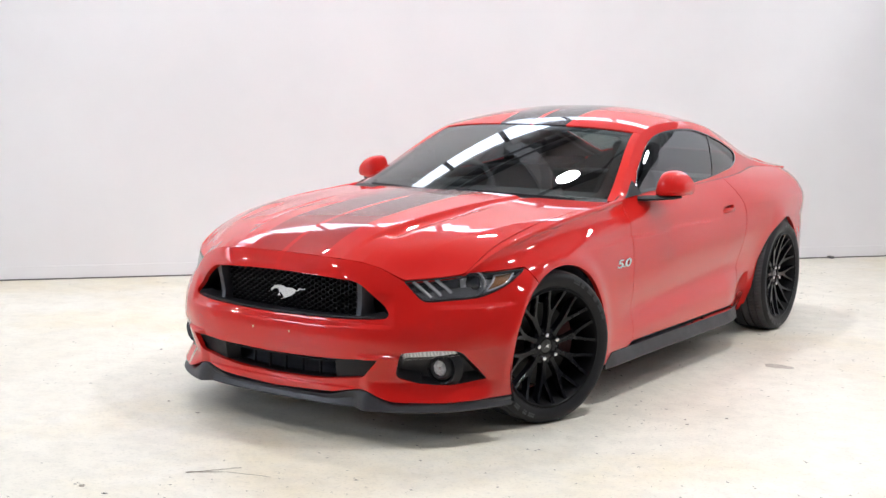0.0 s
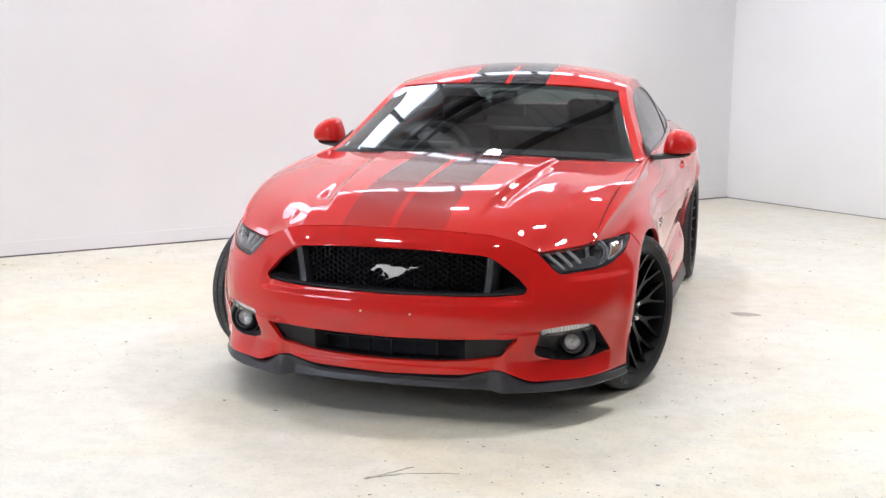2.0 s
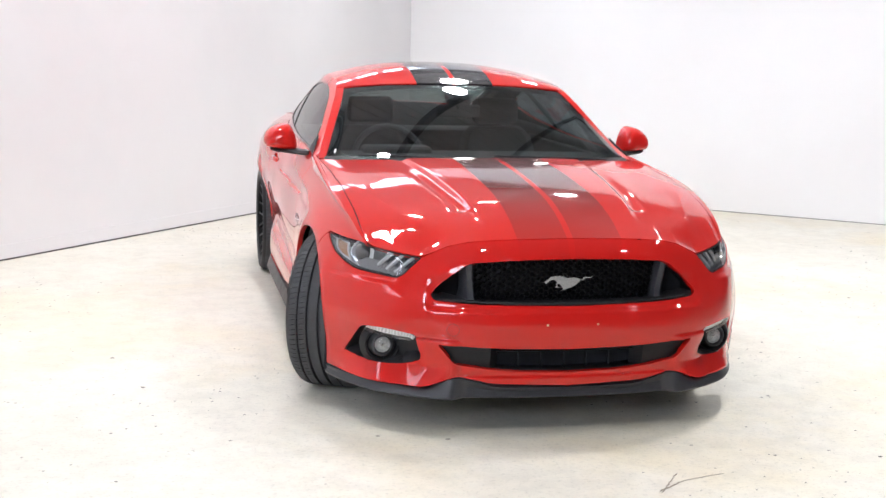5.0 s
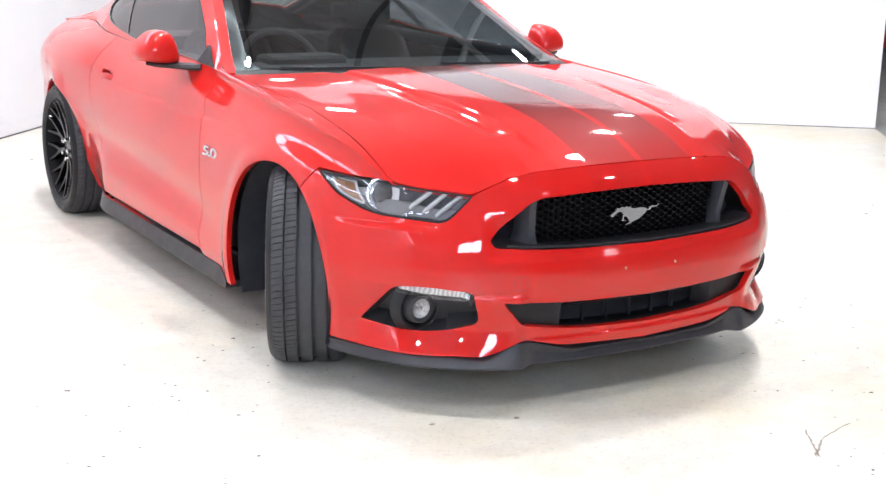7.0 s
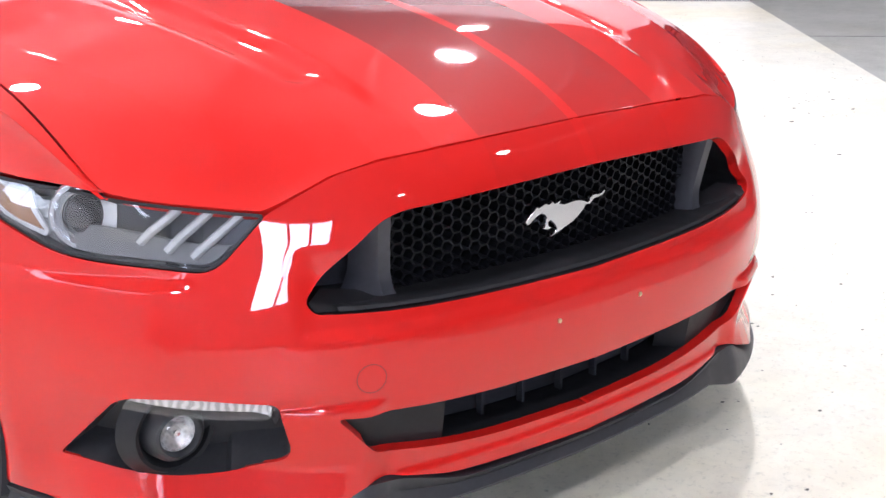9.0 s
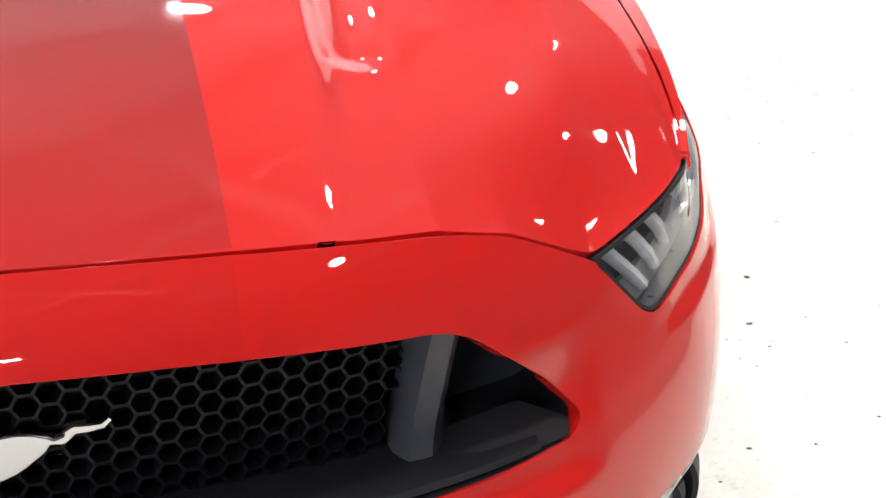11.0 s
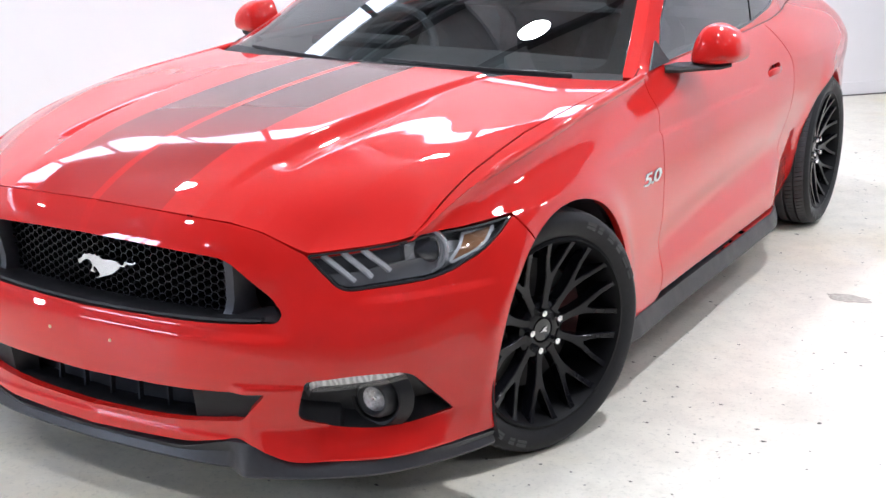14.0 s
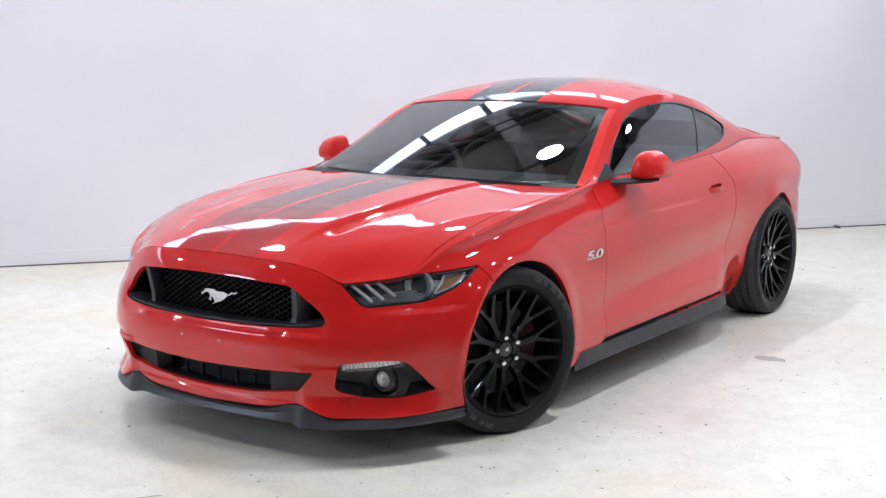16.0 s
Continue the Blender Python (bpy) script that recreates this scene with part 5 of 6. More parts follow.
        make("grille_wedge", (w, [(0, 1, 2, 3), (0, 3, 4)] if sgn > 0 else [(3, 2, 1, 0), (4, 3, 0)]), BLACK_TRIM, grille)
    # emblem: a plain running outline, slightly domed
    shape = [(-0.099, 0.002), (-0.095, 0.008), (-0.085, 0.013), (-0.079, 0.02), (-0.074, 0.026), (-0.069, 0.023), (-0.061, 0.026), (-0.054, 0.028), (-0.046, 0.025), (-0.037, 0.029), (-0.033, 0.024), (-0.019, 0.027), (-0.022, 0.022), (-0.01, 0.019), (0.003, 0.02), (0.017, 0.021), (0.03, 0.019), (0.041, 0.015), (0.046, 0.012), (0.053, 0.014), (0.054, 0.019), (0.061, 0.023), (0.073, 0.022), (0.083, 0.022), (0.09, 0.027), (0.093, 0.023), (0.086, 0.016), (0.074, 0.014), (0.063, 0.014), (0.059, 0.01), (0.054, 0.006), (0.043, 0.007), (0.038, 0), (0.03, -0.006), (0.022, -0.012), (0.014, -0.017), (0.003, -0.021), (-0.007, -0.024), (-0.015, -0.027), (-0.026, -0.031), (-0.035, -0.034), (-0.042, -0.034), (-0.039, -0.031), (-0.029, -0.027), (-0.026, -0.023), (-0.03, -0.017), (-0.035, -0.011), (-0.041, -0.005), (-0.046, -0.007), (-0.045, -0.014), (-0.038, -0.018), (-0.047, -0.021), (-0.059, -0.017), (-0.054, -0.013), (-0.051, -0.006), (-0.05, 0), (-0.055, 0.007), (-0.063, 0.01), (-0.071, 0.008), (-0.079, 0.004), (-0.087, -0.003), (-0.093, -0.005)]
    base = [Vector((0.010 + x, y_at(x, 0.6) - 0.004, 0.575 + z)) for x, z in shape]
    bm = bmesh.new()
    vs = [bm.verts.new(p) for p in base]
    f = bm.faces.new(vs)
    f.normal_update()
    if f.normal.y > 0:
        f.normal_flip()
    ext = bmesh.ops.extrude_face_region(bm, geom=[f])
    bmesh.ops.translate(bm, vec=(0, -0.007, 0), verts=[e for e in ext["geom"] if isinstance(e, bmesh.types.BMVert)])
    caps = [e for e in ext["geom"] if isinstance(e, bmesh.types.BMFace)]
    bmesh.ops.inset_region(bm, faces=caps, thickness=0.0014, depth=0.0016)
    bmesh.ops.triangulate(bm, faces=bm.faces[:])
    bmesh.ops.recalc_face_normals(bm, faces=bm.faces[:])
    make("emblem", from_bmesh(bm), SILVER, grille, "silver running emblem")


def belt_full(s, z):
    p = belt(np.array([abs(s)]), np.array([z]))[0]
    return (math.copysign(p[0], s) if s else 0.0, p[1], p[2])


def build_low_grille():
    half = LOW_GRILLE[LOW_GRILLE[:, 0] > 1e-6]
    full = np.concatenate([half, [[-p[0], p[1]] for p in half[::-1]]])
    top = [belt_full(a, b) for a, b in full]
    n = len(top)
    rim, back = [(x, y + 0.004, z) for x, y, z in top], [(x * 0.98, y + 0.09, 0.30 + (z - 0.30) * 0.95) for x, y, z in top]
    low = make("lower_grille", (rim + back, [(i, (i + 1) % n, n + (i + 1) % n, n + i) for i in range(n)]), BLACK_TRIM, CAR, "black lower air intake")
    make("intake_back", ([(x, y + 0.004, z) for x, y, z in back], [tuple(range(n))]), WELL_BLACK, low)
    y_of = lambda x, z: float(belt_full(math.copysign(sx(abs(x)), x) if abs(x) > 1e-6 else 0.0, z)[1])
    for sgn in (1, -1):
        v = []
        for x in (0.262, 0.30, 0.36, 0.42, 0.485):
            zl, zh = 0.247 + 0.045 * max(0, (x - 0.25) / 0.25) ** 1.5, 0.349
            v += [(sgn * x, y_of(x, 0.26) + 0.022 + (0.05 if x < 0.263 else 0), zl), (sgn * x, y_of(x, 0.34) + 0.022 + (0.05 if x < 0.263 else 0), zh)]
        f = [(2 * i, 2 * i + 2, 2 * i + 3, 2 * i + 1) for i in range(4)]
        make("intake_cover", (v, f if sgn > 0 else [tuple(reversed(q)) for q in f]), BLACK_TRIM, low, "flat black blanking panel")
    for z, r in ((0.318, 0.004),):
        path = [(x, y_of(x, 0.3) + 0.052, z) for x in np.linspace(-0.27, 0.27, 19)]
        make("intake_bar", sweep(path, [(-0.012, -r / 2), (0.006, -r / 2), (0.006, r / 2), (-0.012, r / 2)]), GRILLE_BLACK, low)
    for x in (-0.18, -0.09, 0.0, 0.09, 0.18):
        make("intake_rib", block(x - 0.003, x + 0.003, y_of(x, 0.3) + 0.074, y_of(x, 0.3) + 0.088, 0.25, 0.345), WELL_BLACK, low)


def build_lip():
    """The dark splitter under the nose."""
    rows = []
    end = float(sy(-0.395))
    svals = list(np.linspace(0, sx(0.385), 16)) + [sx(x) for x in (0.40, 0.415, 0.43, 0.445, 0.46, 0.48, 0.51, 0.545)] + list(np.linspace(sx(0.58), end, 18))
    for s in svals:
        p = PLAN(np.array([s]))[0]
        t = PLAN(np.array([s + 0.002]))[0] - PLAN(np.array([s - 0.002]))[0]
        t /= np.linalg.norm(t)
        nrm = np.array([t[1], -t[0]])
        w = float(smooth01((s - sx(0.395)) / (sx(0.445) - sx(0.395))))
        drop = float(smooth01((s - sx(0.44)) / (sx(0.545) - sx(0.44))))
        z_top = 0.192 + 0.034 * float(smooth01((s - sx(0.25)) / (sx(0.42) - sx(0.25)))) - 0.042 * drop
        z_bot = 0.150 - 0.004 * w
        in_top = float(INSET(s, z_top)) + 0.004
        rise = float(smooth01((s - sx(0.7)) / (end - sx(0.7))))
        o_bot = -0.026 + 0.034 * w - 0.010 * rise
        o_mid = -0.034 + 0.036 * w - 0.012 * rise
        rows.append([(p + nrm * -in_top, z_top), (p + nrm * (-in_top + 0.014 + 0.006 * w), z_top - 0.002), (p + nrm * o_mid, (z_top + z_bot) / 2 + 0.004), (p + nrm * o_bot, z_bot + 0.007), (p + nrm * (o_bot - 0.004), z_bot), (p + nrm * -0.14, z_bot + 0.006), (p + nrm * -0.14, z_top)])
    k = 7
    verts = [(float(q[0]), float(q[1]), float(z)) for row in rows for q, z in row]
    faces = [(i * k + j, i * k + (j + 1) % k, (i + 1) * k + (j + 1) % k, (i + 1) * k + j) for i in range(len(rows) - 1) for j in range(k)] + [tuple((len(rows) - 1) * k + j for j in range(k))]
    half = (verts, faces)
    make("front_lip", joined(half, mirrored(half)), LIP_BLACK, CAR, "satin black front splitter lip")


def build_skirts():
    rows = []
    for y in np.linspace(0.352, 2.13, 50):
        x = float(belt(np.array([float(sy(y))]), np.array([0.22]))[0, 0])
        ends = float(smooth01((y - 0.352) / 0.08))
        tail = float(smooth01((2.13 - y) / 0.12))
        zt = 0.19 + 0.045 * ends
        rows += [(x - 0.012, y, zt), (x + 0.006 * ends, y, zt - 0.004), (x + 0.016 * tail * ends, y, zt - 0.010 - 0.025 * ends), (x + 0.022 * tail * ends, y, 0.172 + 0.02 * (1 - tail) + 0.006 * (1 - ends)), (x + 0.016 * tail * ends, y, 0.165 + 0.02 * (1 - tail)), (x - 0.10, y, 0.168), (x - 0.10, y, zt)]
    k, n = 7, 50
    faces = [(i * k + j, (i + 1) * k + j, (i + 1) * k + (j + 1) % k, i * k + (j + 1) % k) for i in range(n - 1) for j in range(k)] + [tuple(reversed(range(k))), tuple((n - 1) * k + j for j in range(k))]
    two("side_skirt", (rows, faces), SKIRT_BLACK, (CAR, CAR), "satin black side skirt")


def build_mirrors():
    shape = outline([(0.838, 0.914, 0.02), (0.846, 0.984, 0.05), (0.878, 1.046, 0.05), (0.950, 1.034, 0.06), (1.002, 0.984, 0.05), (1.004, 0.926, 0.03), (0.92, 0.910, 0.03)], 0.012)
    mid, n = np.array([0.918, 0.953]), len(shape)
    verts, faces = [], []
    for y, k in ((1.062, 0.93), (1.056, 1.0), (1.03, 1.0), (1.00, 0.985), (0.975, 0.945), (0.955, 0.875), (0.940, 0.77), (0.930, 0.62), (0.924, 0.42), (0.922, 0.2)):
        for p in shape:
            q = mid + (p - mid) * k
            verts.append((q[0], y + 0.13 * (q[0] - 0.85), q[1]))
    rows = len(verts) // n
    for i in range(rows - 1):
        faces += [(i * n + j, i * n + (j + 1) % n, (i + 1) * n + (j + 1) % n, (i + 1) * n + j) for j in range(n)]
    faces += [tuple((rows - 1) * n + j for j in range(n)), tuple(reversed(range(n)))]
    bm = bmesh.new()
    vs = [bm.verts.new(v) for v in verts]
    for f in faces:
        bm.faces.new([vs[i] for i in f])
    bmesh.ops.recalc_face_normals(bm, faces=bm.faces[:])
    mirrors = two("door_mirror", from_bmesh(bm), RED, (CAR, CAR), "red door mirror on black foot")
    path = [(0.775, 0.905, 0.906), (0.810, 0.925, 0.905), (0.845, 0.955, 0.906), (0.885, 0.985, 0.909), (0.925, 1.005, 0.912), (0.960, 1.020, 0.917)]
    foot = sweep(path, [(-0.050, -0.009), (0.040, -0.009), (0.050, 0.0), (0.040, 0.009), (-0.050, 0.009), (-0.055, 0.0)], scales=[1.2, 1.1, 1.0, 1.0, 1.0, 0.7])
    two("mirror_foot", foot, BLACK_TRIM, mirrors, "black plastic mirror foot")
    sail = prism([(0.791, 0.74, 0.918), (0.785, 0.925, 0.925), (0.744, 0.900, 0.990), (0.767, 0.82, 0.950)], (0.006, 0, 0.0))
    two("mirror_sail", sail, BLACK_TRIM, mirrors)


def build_handles():
    y, z = 1.872, 0.790
    s = float(sy(y))
    two("handle_recess", pocket(HANDLE, 0.030, 0.004, 0.01, shrink=0.006), RED, (CAR, CAR))
    path = [skin(s + t, z - 0.006 + 0.03 * t, 0.012 - 0.022 * (1 - (t / 0.085) ** 2)) for t in np.linspace(-0.085, 0.085, 15)]
    grip = sweep(path, [(-0.007, -0.013), (0.007, -0.011), (0.009, 0.0), (0.006, 0.010), (-0.006, 0.011)], up=(0, 0, 1))
    two("door_handle", grip, RED, (CAR, CAR), "red door handle")


def build_small():
    # tow eye cover, number plate screws
    s, z = s_near(0.446, -0.843, 0.413), 0.413
    ang = np.linspace(0, 2 * math.pi, 40, endpoint=False)
    disc = np.stack([s + 0.024 * np.cos(ang), z + 0.024 * np.sin(ang)], 1)
    ringp = panel(belt, disc, [np.stack([s + 0.0226 * np.cos(ang), z + 0.0226 * np.sin(ang)], 1)], 0.01, 0.0, lift=0.0006)
    put("tow_eye_cover", mirror_panel(ringp), SHUT_DARK, CAR, "round tow eye cover")
    for sgn in (1, -1):
        p, q = skin(sx(0.0975), 0.434), skin_normal(sx(0.0975), 0.434)
        turn = Matrix.Translation(p) @ q.to_track_quat("X", "Z").to_matrix().to_4x4()
        g = moved(lathe([(0.0, 0.0045), (0.002, 0.004), (0.003, 0.0)], 12), turn)
        make("plate_screw", g if sgn > 0 else mirrored(g), BRASS, CAR, "small brass screw")
    # engine badges
    curve = bpy.data.curves.new("badge_text", "FONT")
    curve.body, curve.size, curve.extrude, curve.bevel_depth, curve.align_x, curve.align_y, curve.shear, curve.space_character = "5.0", 0.070, 0.0025, 0.0016, "CENTER", "CENTER", 0.12, 0.86
    text = bpy.data.objects.new("badge_text", curve)
    scene.collection.objects.link(text)
    me = bpy.data.meshes.new_from_object(text.evaluated_get(bpy.context.evaluated_depsgraph_get()))
    bpy.data.objects.remove(text)
    me.materials.clear()
    me.materials.append(SILVER)
    for sgn in (1, -1):
        p, q = skin(float(sy(0.555)), 0.628, -0.001), skin_normal(float(sy(0.555)), 0.628)
        m = Matrix.Translation((sgn * p.x, p.y, p.z)) @ Matrix(((0, 0, sgn, 0), (sgn, 0, 0, 0), (0, 1, 0, 0), (0, 0, 0, 1)))
        badge = new("engine_badge", me)
        badge.parent, badge.matrix_basis = CAR, m @ Matrix.Diagonal((1.90, 0.74, 1, 1))
        tagged(badge, "silver engine size badge")
    # wipers and the dark cowl
    cowl = panel(lambda a, b: screen(np.abs(a), b) * np.stack([np.sign(a + 1e-9), np.ones_like(a), np.ones_like(a)], -1), outline([(0.0, -0.24), (0.5, -0.22), (0.97, -0.10), (0.96, 0.02), (0.5, 0.004), (0.0, 0.004)], 0.03), [], 0.03, 0.0, lift=0.002)
    put("cowl_cover", both(cowl), BLACK_TRIM, CAR, "black plastic cowl under the windscreen")
    for x0, x1, q in ((0.62, 0.02, 0.035), (-0.02, -0.60, 0.035)):
        path = [tuple(screen(np.array([abs(x) / 0.78]), np.array([-0.012 + 0.035 * t]))[0] * [math.copysign(1, x), 1, 1] + [0, -0.006, 0.005]) for t, x in ((t, x0 + (x1 - x0) * t) for t in np.linspace(0, 1, 18))]
        make("wiper", sweep(path, [(-0.005, -0.004), (0.005, -0.004), (0.003, 0.004), (-0.003, 0.004)]), BLACK_TRIM, CAR, "black wiper resting at the cowl")


def build_seams():
    """Black sheets added behind the panels, in place of the shade in their gaps."""
    back = panel(bonnet, outline([(0.0, -0.80), (0.55, -0.77), (0.70, -0.735), (0.9, -0.62), (0.985, -0.45), (0.99, 0.0), (0.99, 0.60), (0.6, 0.50), (0.0, 0.35)], 0.05), [], 0.05, 0.0, centre=True, lift=-0.022)
    put("bonnet_gap_backing", both(back), WELL_BLACK, CAR)
    for yy in ((0.62, 0.72), (1.93, 2.13)):
        loop = outline([(float(sy(yy[0])), 0.25), (float(sy(yy[1])), 0.25), (float(sy(yy[1])), 0.93), (float(sy(yy[0])), 0.89)], 0.05)
        g = panel(belt, loop, [], 0.05, 0.0, lift=-0.022)
        for q in (g, mirror_panel(g)):
            put("door_gap_backing", q, WELL_BLACK, CAR)
    g = panel(belt, outline([(float(sy(0.60)), 0.215), (float(sy(1.98)), 0.215), (float(sy(1.98)), 0.275), (float(sy(0.60)), 0.275)], 0.05), [], 0.05, 0.0, lift=-0.018)
    for q in (g, mirror_panel(g)):
        put("sill_gap_backing", q, WELL_BLACK, CAR)


SHELF_GREY = plain("headlight_shelf", (0.165, 0.167, 0.178), 0.35, 0.2, vary=0.05)
HEAD_GREY = plain("headlight_housing", (0.055, 0.057, 0.066), 0.3, 0.3, vary=0.05)
BOWL = plain("headlight_bowl", (0.76, 0.77, 0.79), 0.30, 0.35, vary=0.05)
HEAD_CHROME = plain("headlight_chrome", (0.72, 0.73, 0.75), 0.18, 0.85, vary=0.05)
DARK_LENS = plain("projector_glass", (0.02, 0.022, 0.028), 0.03, coat=1.0, vary=0.05)
STRUT_GREY = plain("strut_grey", (0.045, 0.045, 0.054), 0.45)
SHUT_DARK = plain("seam_dark", (0.16, 0.008, 0.008), 0.6)
BRASS = plain("brass_screw", (0.62, 0.46, 0.28), 0.35, 0.9)


def facets():
    m, nt, bsdf = material("lamp_reflector_facets")
    at = coords(nt)
    v = nt.nodes.new("ShaderNodeTexVoronoi")
    v.inputs["Scale"].default_value = 120.0
    nt.links.new(at, v.inputs["Vector"])
    nt.links.new(ramp(nt, v.outputs["Distance"], (0.0, grey(0.38)), (0.6, grey(0.72))), bsdf.inputs["Base Color"])
    setting(bsdf, Metallic=0.9, Roughness=0.3)
    bump(nt, bsdf, v.outputs["Distance"], 0.45, 0.002)
    return m


def ribbed():
    """Dull silver behind the indicator lens, with fine upright ribs."""
    m, nt, bsdf = material("indicator_ribs")
    at = coords(nt)
    w = nt.nodes.new("ShaderNodeTexWave")
    w.bands_direction = "X"
    w.inputs["Scale"].default_value, w.inputs["Distortion"].default_value = 30.0, 5.0
    nt.links.new(at, w.inputs["Vector"])
    nt.links.new(ramp(nt, w.outputs["Fac"], (0.2, grey(0.42)), (0.8, grey(0.74))), bsdf.inputs["Base Color"])
    setting(bsdf, Metallic=0.6, Roughness=0.32)
    bump(nt, bsdf, w.outputs["Fac"], 0.5, 0.002)
    return m


FACET, RIBBED = facets(), ribbed()
build_headlights()
build_fogs()
build_grille()
build_low_grille()
build_lip()
build_skirts()
build_mirrors()
build_handles()
build_small()
build_seams()

# ---- the cabin ----
def seat_geo():
    cushion = block(-0.24, 0.24, -0.25, 0.27, 0.30, 0.46, 0.05, 3)
    rail = []
    for y, z, w, d in ((0.20, 0.42, 0.235, 0.07), (0.26, 0.62, 0.245, 0.075), (0.32, 0.80, 0.235, 0.065), (0.37, 0.94, 0.20, 0.055), (0.39, 0.985, 0.15, 0.045)):
        for u, v in ((-1, -0.3), (-0.8, -1), (-0.35, -0.75), (0.35, -0.75), (0.8, -1), (1, -0.3), (0.9, 0.8), (-0.9, 0.8)):
            rail.append((u * w, y + v * d, z))
    n = 8
    faces = [(i * n + j, i * n + (j + 1) % n, (i + 1) * n + (j + 1) % n, (i + 1) * n + j) for i in range(4) for j in range(n)] + [tuple(range(4 * n, 5 * n)), tuple(reversed(range(n)))]
    return cushion, (rail, faces), block(-0.13, 0.13, 0.34, 0.44, 1.00, 1.145, 0.04, 3)


def build_cabin():
    inner = CABIN
    # linings inside the painted shell
    lining = panel(roof, outline([(0.0, HEADER - 0.01), (0.5, HEADER - 0.01), (1.0, HEADER - 0.01), (1.0, 2.0), (1.0, 2.5), (1.0, 3.06), (0.85, 3.06), (0.87, 2.6), (0.87, 2.41, 0.05), (0.5, 2.35), (0.0, 2.34)], 0.03), [], 0.05, 0.0, centre=True, lift=-0.014)
    put("headliner", both(lining), HEADLINER, CAR, "grey cloth headliner")
    win = outline([(0.735, 0.02, 0.01), (1.015, 0.70, 0.03), (1.264, 0.84, 0.1), (1.5, 0.885, 0.1), (1.9, 0.87, 0.1), (2.12, 0.80, 0.1), (2.30, 0.72, 0.06), (2.415, 0.56, 0.04), (2.40, 0.42, 0.04), (2.31, 0.25, 0.06), (2.18, 0.14, 0.08), (1.82, 0.05, 0.1), (1.5, 0.02)], 0.03)
    side = panel(cheek, outline([(0.68, 0.0), (0.68, 1.0), (1.3, 1.0), (2.0, 1.0), (2.6, 1.0), (3.1, 1.0), (3.1, 0.0), (2.0, 0.0)], 0.04), [shrunk(win, 0.004)], 0.04, 0.0, lift=-0.014)
    post = panel(screen, outline([(0.93, 0.0), (1.0, 0.0), (1.0, 1.0), (0.915, 1.0)], 0.04), [], 0.04, 0.0, lift=-0.014)
    sill = panel(belt, outline([(float(sy(0.70)), 0.60), (float(sy(3.1)), 0.60), (float(sy(3.1)), 0.975), (float(sy(2.6)), 0.998), (float(sy(1.95)), 0.966), (float(sy(1.4)), 0.950), (float(sy(0.70)), 0.925)], 0.05), [], 0.05, 0.0, lift=-0.032)
    for f in (lambda q: q, mirror_panel):
        put("pillar_lining", f(side), inner, CAR)
        put("pillar_lining", f(post), inner, CAR)
        put("door_lining", f(sill), inner, CAR)
    # padded rail along the window sill, inside
    rail = sweep([(float(b[0]) - 0.042, float(b[1]), float(b[2]) - 0.014) for b in (belt(np.array([float(sy(y))]), np.array([float(SILL_Z(y))]))[0] for y in np.linspace(0.80, 3.04, 40))], ring(0.024, 10))
    for q in (rail, mirrored(rail)):
        make("sill_trim", q, inner, CAR)
    for s in (1, -1):
        make("door_card", block(*sorted((s * 0.70, s * 0.76)), 0.72, 2.45, 0.22, 0.90, 0.02), inner, CAR)
    make("cabin_floor", block(-0.72, 0.72, 0.5, 2.9, 0.22, 0.27), inner, CAR)
    make("bulkhead", block(-0.72, 0.72, 0.42, 0.48, 0.22, 0.88), inner, CAR)
    dash = sweep([(x, 0.80 - 0.05 * (x / 0.7) ** 2, 0.84) for x in np.linspace(-0.715, 0.715, 25)], [(-0.20, -0.30), (-0.20, 0.02), (-0.16, 0.075), (0.02, 0.072), (0.24, 0.035), (0.27, 0.0), (0.25, -0.30)][::-1], up=(0, 0, 1))
    make("dashboard", dash, inner, CAR, "black dashboard")
    make("instrument_hood", moved(block(-0.17, 0.17, -0.09, 0.08, -0.03, 0.05, 0.03, 3), pose(-0.36, 0.90, 0.895)), inner, CAR)
    centre = pose(-0.36, 1.10, 0.85, 68, 0, 0)
    rim = [tuple(centre @ Vector((0.182 * math.cos(a), 0.182 * math.sin(a), 0))) for a in np.linspace(0, 2 * math.pi, 48, endpoint=False)]
    wheel = make("steering_wheel", sweep(rim, ring(0.016, 8), up=tuple(centre.to_3x3() @ Vector((0, 0, 1))), closed=True), STEER_GREY, CAR, "dark leather steering wheel")
    make("wheel_hub", moved(joined(lathe([(0.0, 0.0), (0.0, 0.07), (-0.03, 0.075), (-0.06, 0.04)], 24)), centre @ pose(0, 0, 0, 0, -90, 0)), inner, wheel)
    make("wheel_spoke", moved(joined(block(-0.175, 0.175, -0.025, 0.015, -0.02, -0.005, 0.004), block(-0.02, 0.02, -0.175, 0.0, -0.02, -0.005, 0.004)), centre), inner, wheel)
    cushion, back, head = seat_geo()
    for x in (-0.36, 0.36):
        at = Matrix.Translation((x, 1.36, 0.0))
        seat = make("front_seat", moved(back, at), inner, CAR, "black front seat")
        make("seat_cushion", moved(cushion, at), inner, seat)
        make("headrest", moved(head, at), inner, seat)
    make("rear_bench", joined(block(-0.60, 0.60, 2.05, 2.35, 0.32, 0.48, 0.05), block(-0.60, 0.60, 2.32, 2.45, 0.45, 0.93, 0.05)), inner, CAR)
    make("parcel_shelf", block(-0.62, 0.62, 2.42, 3.04, 0.86, 0.90, 0.01), inner, CAR)
    ps = np.linspace(-0.86, 0.86, 15)
    edge = roof(ps, np.full_like(ps, 3.03))
    make("shelf_back", prism([(float(x), float(y), float(z) - 0.006) for x, y, z in edge] + [(0.82, 3.03, 0.87), (-0.82, 3.03, 0.87)], (0, 0.006, 0)), inner, CAR)
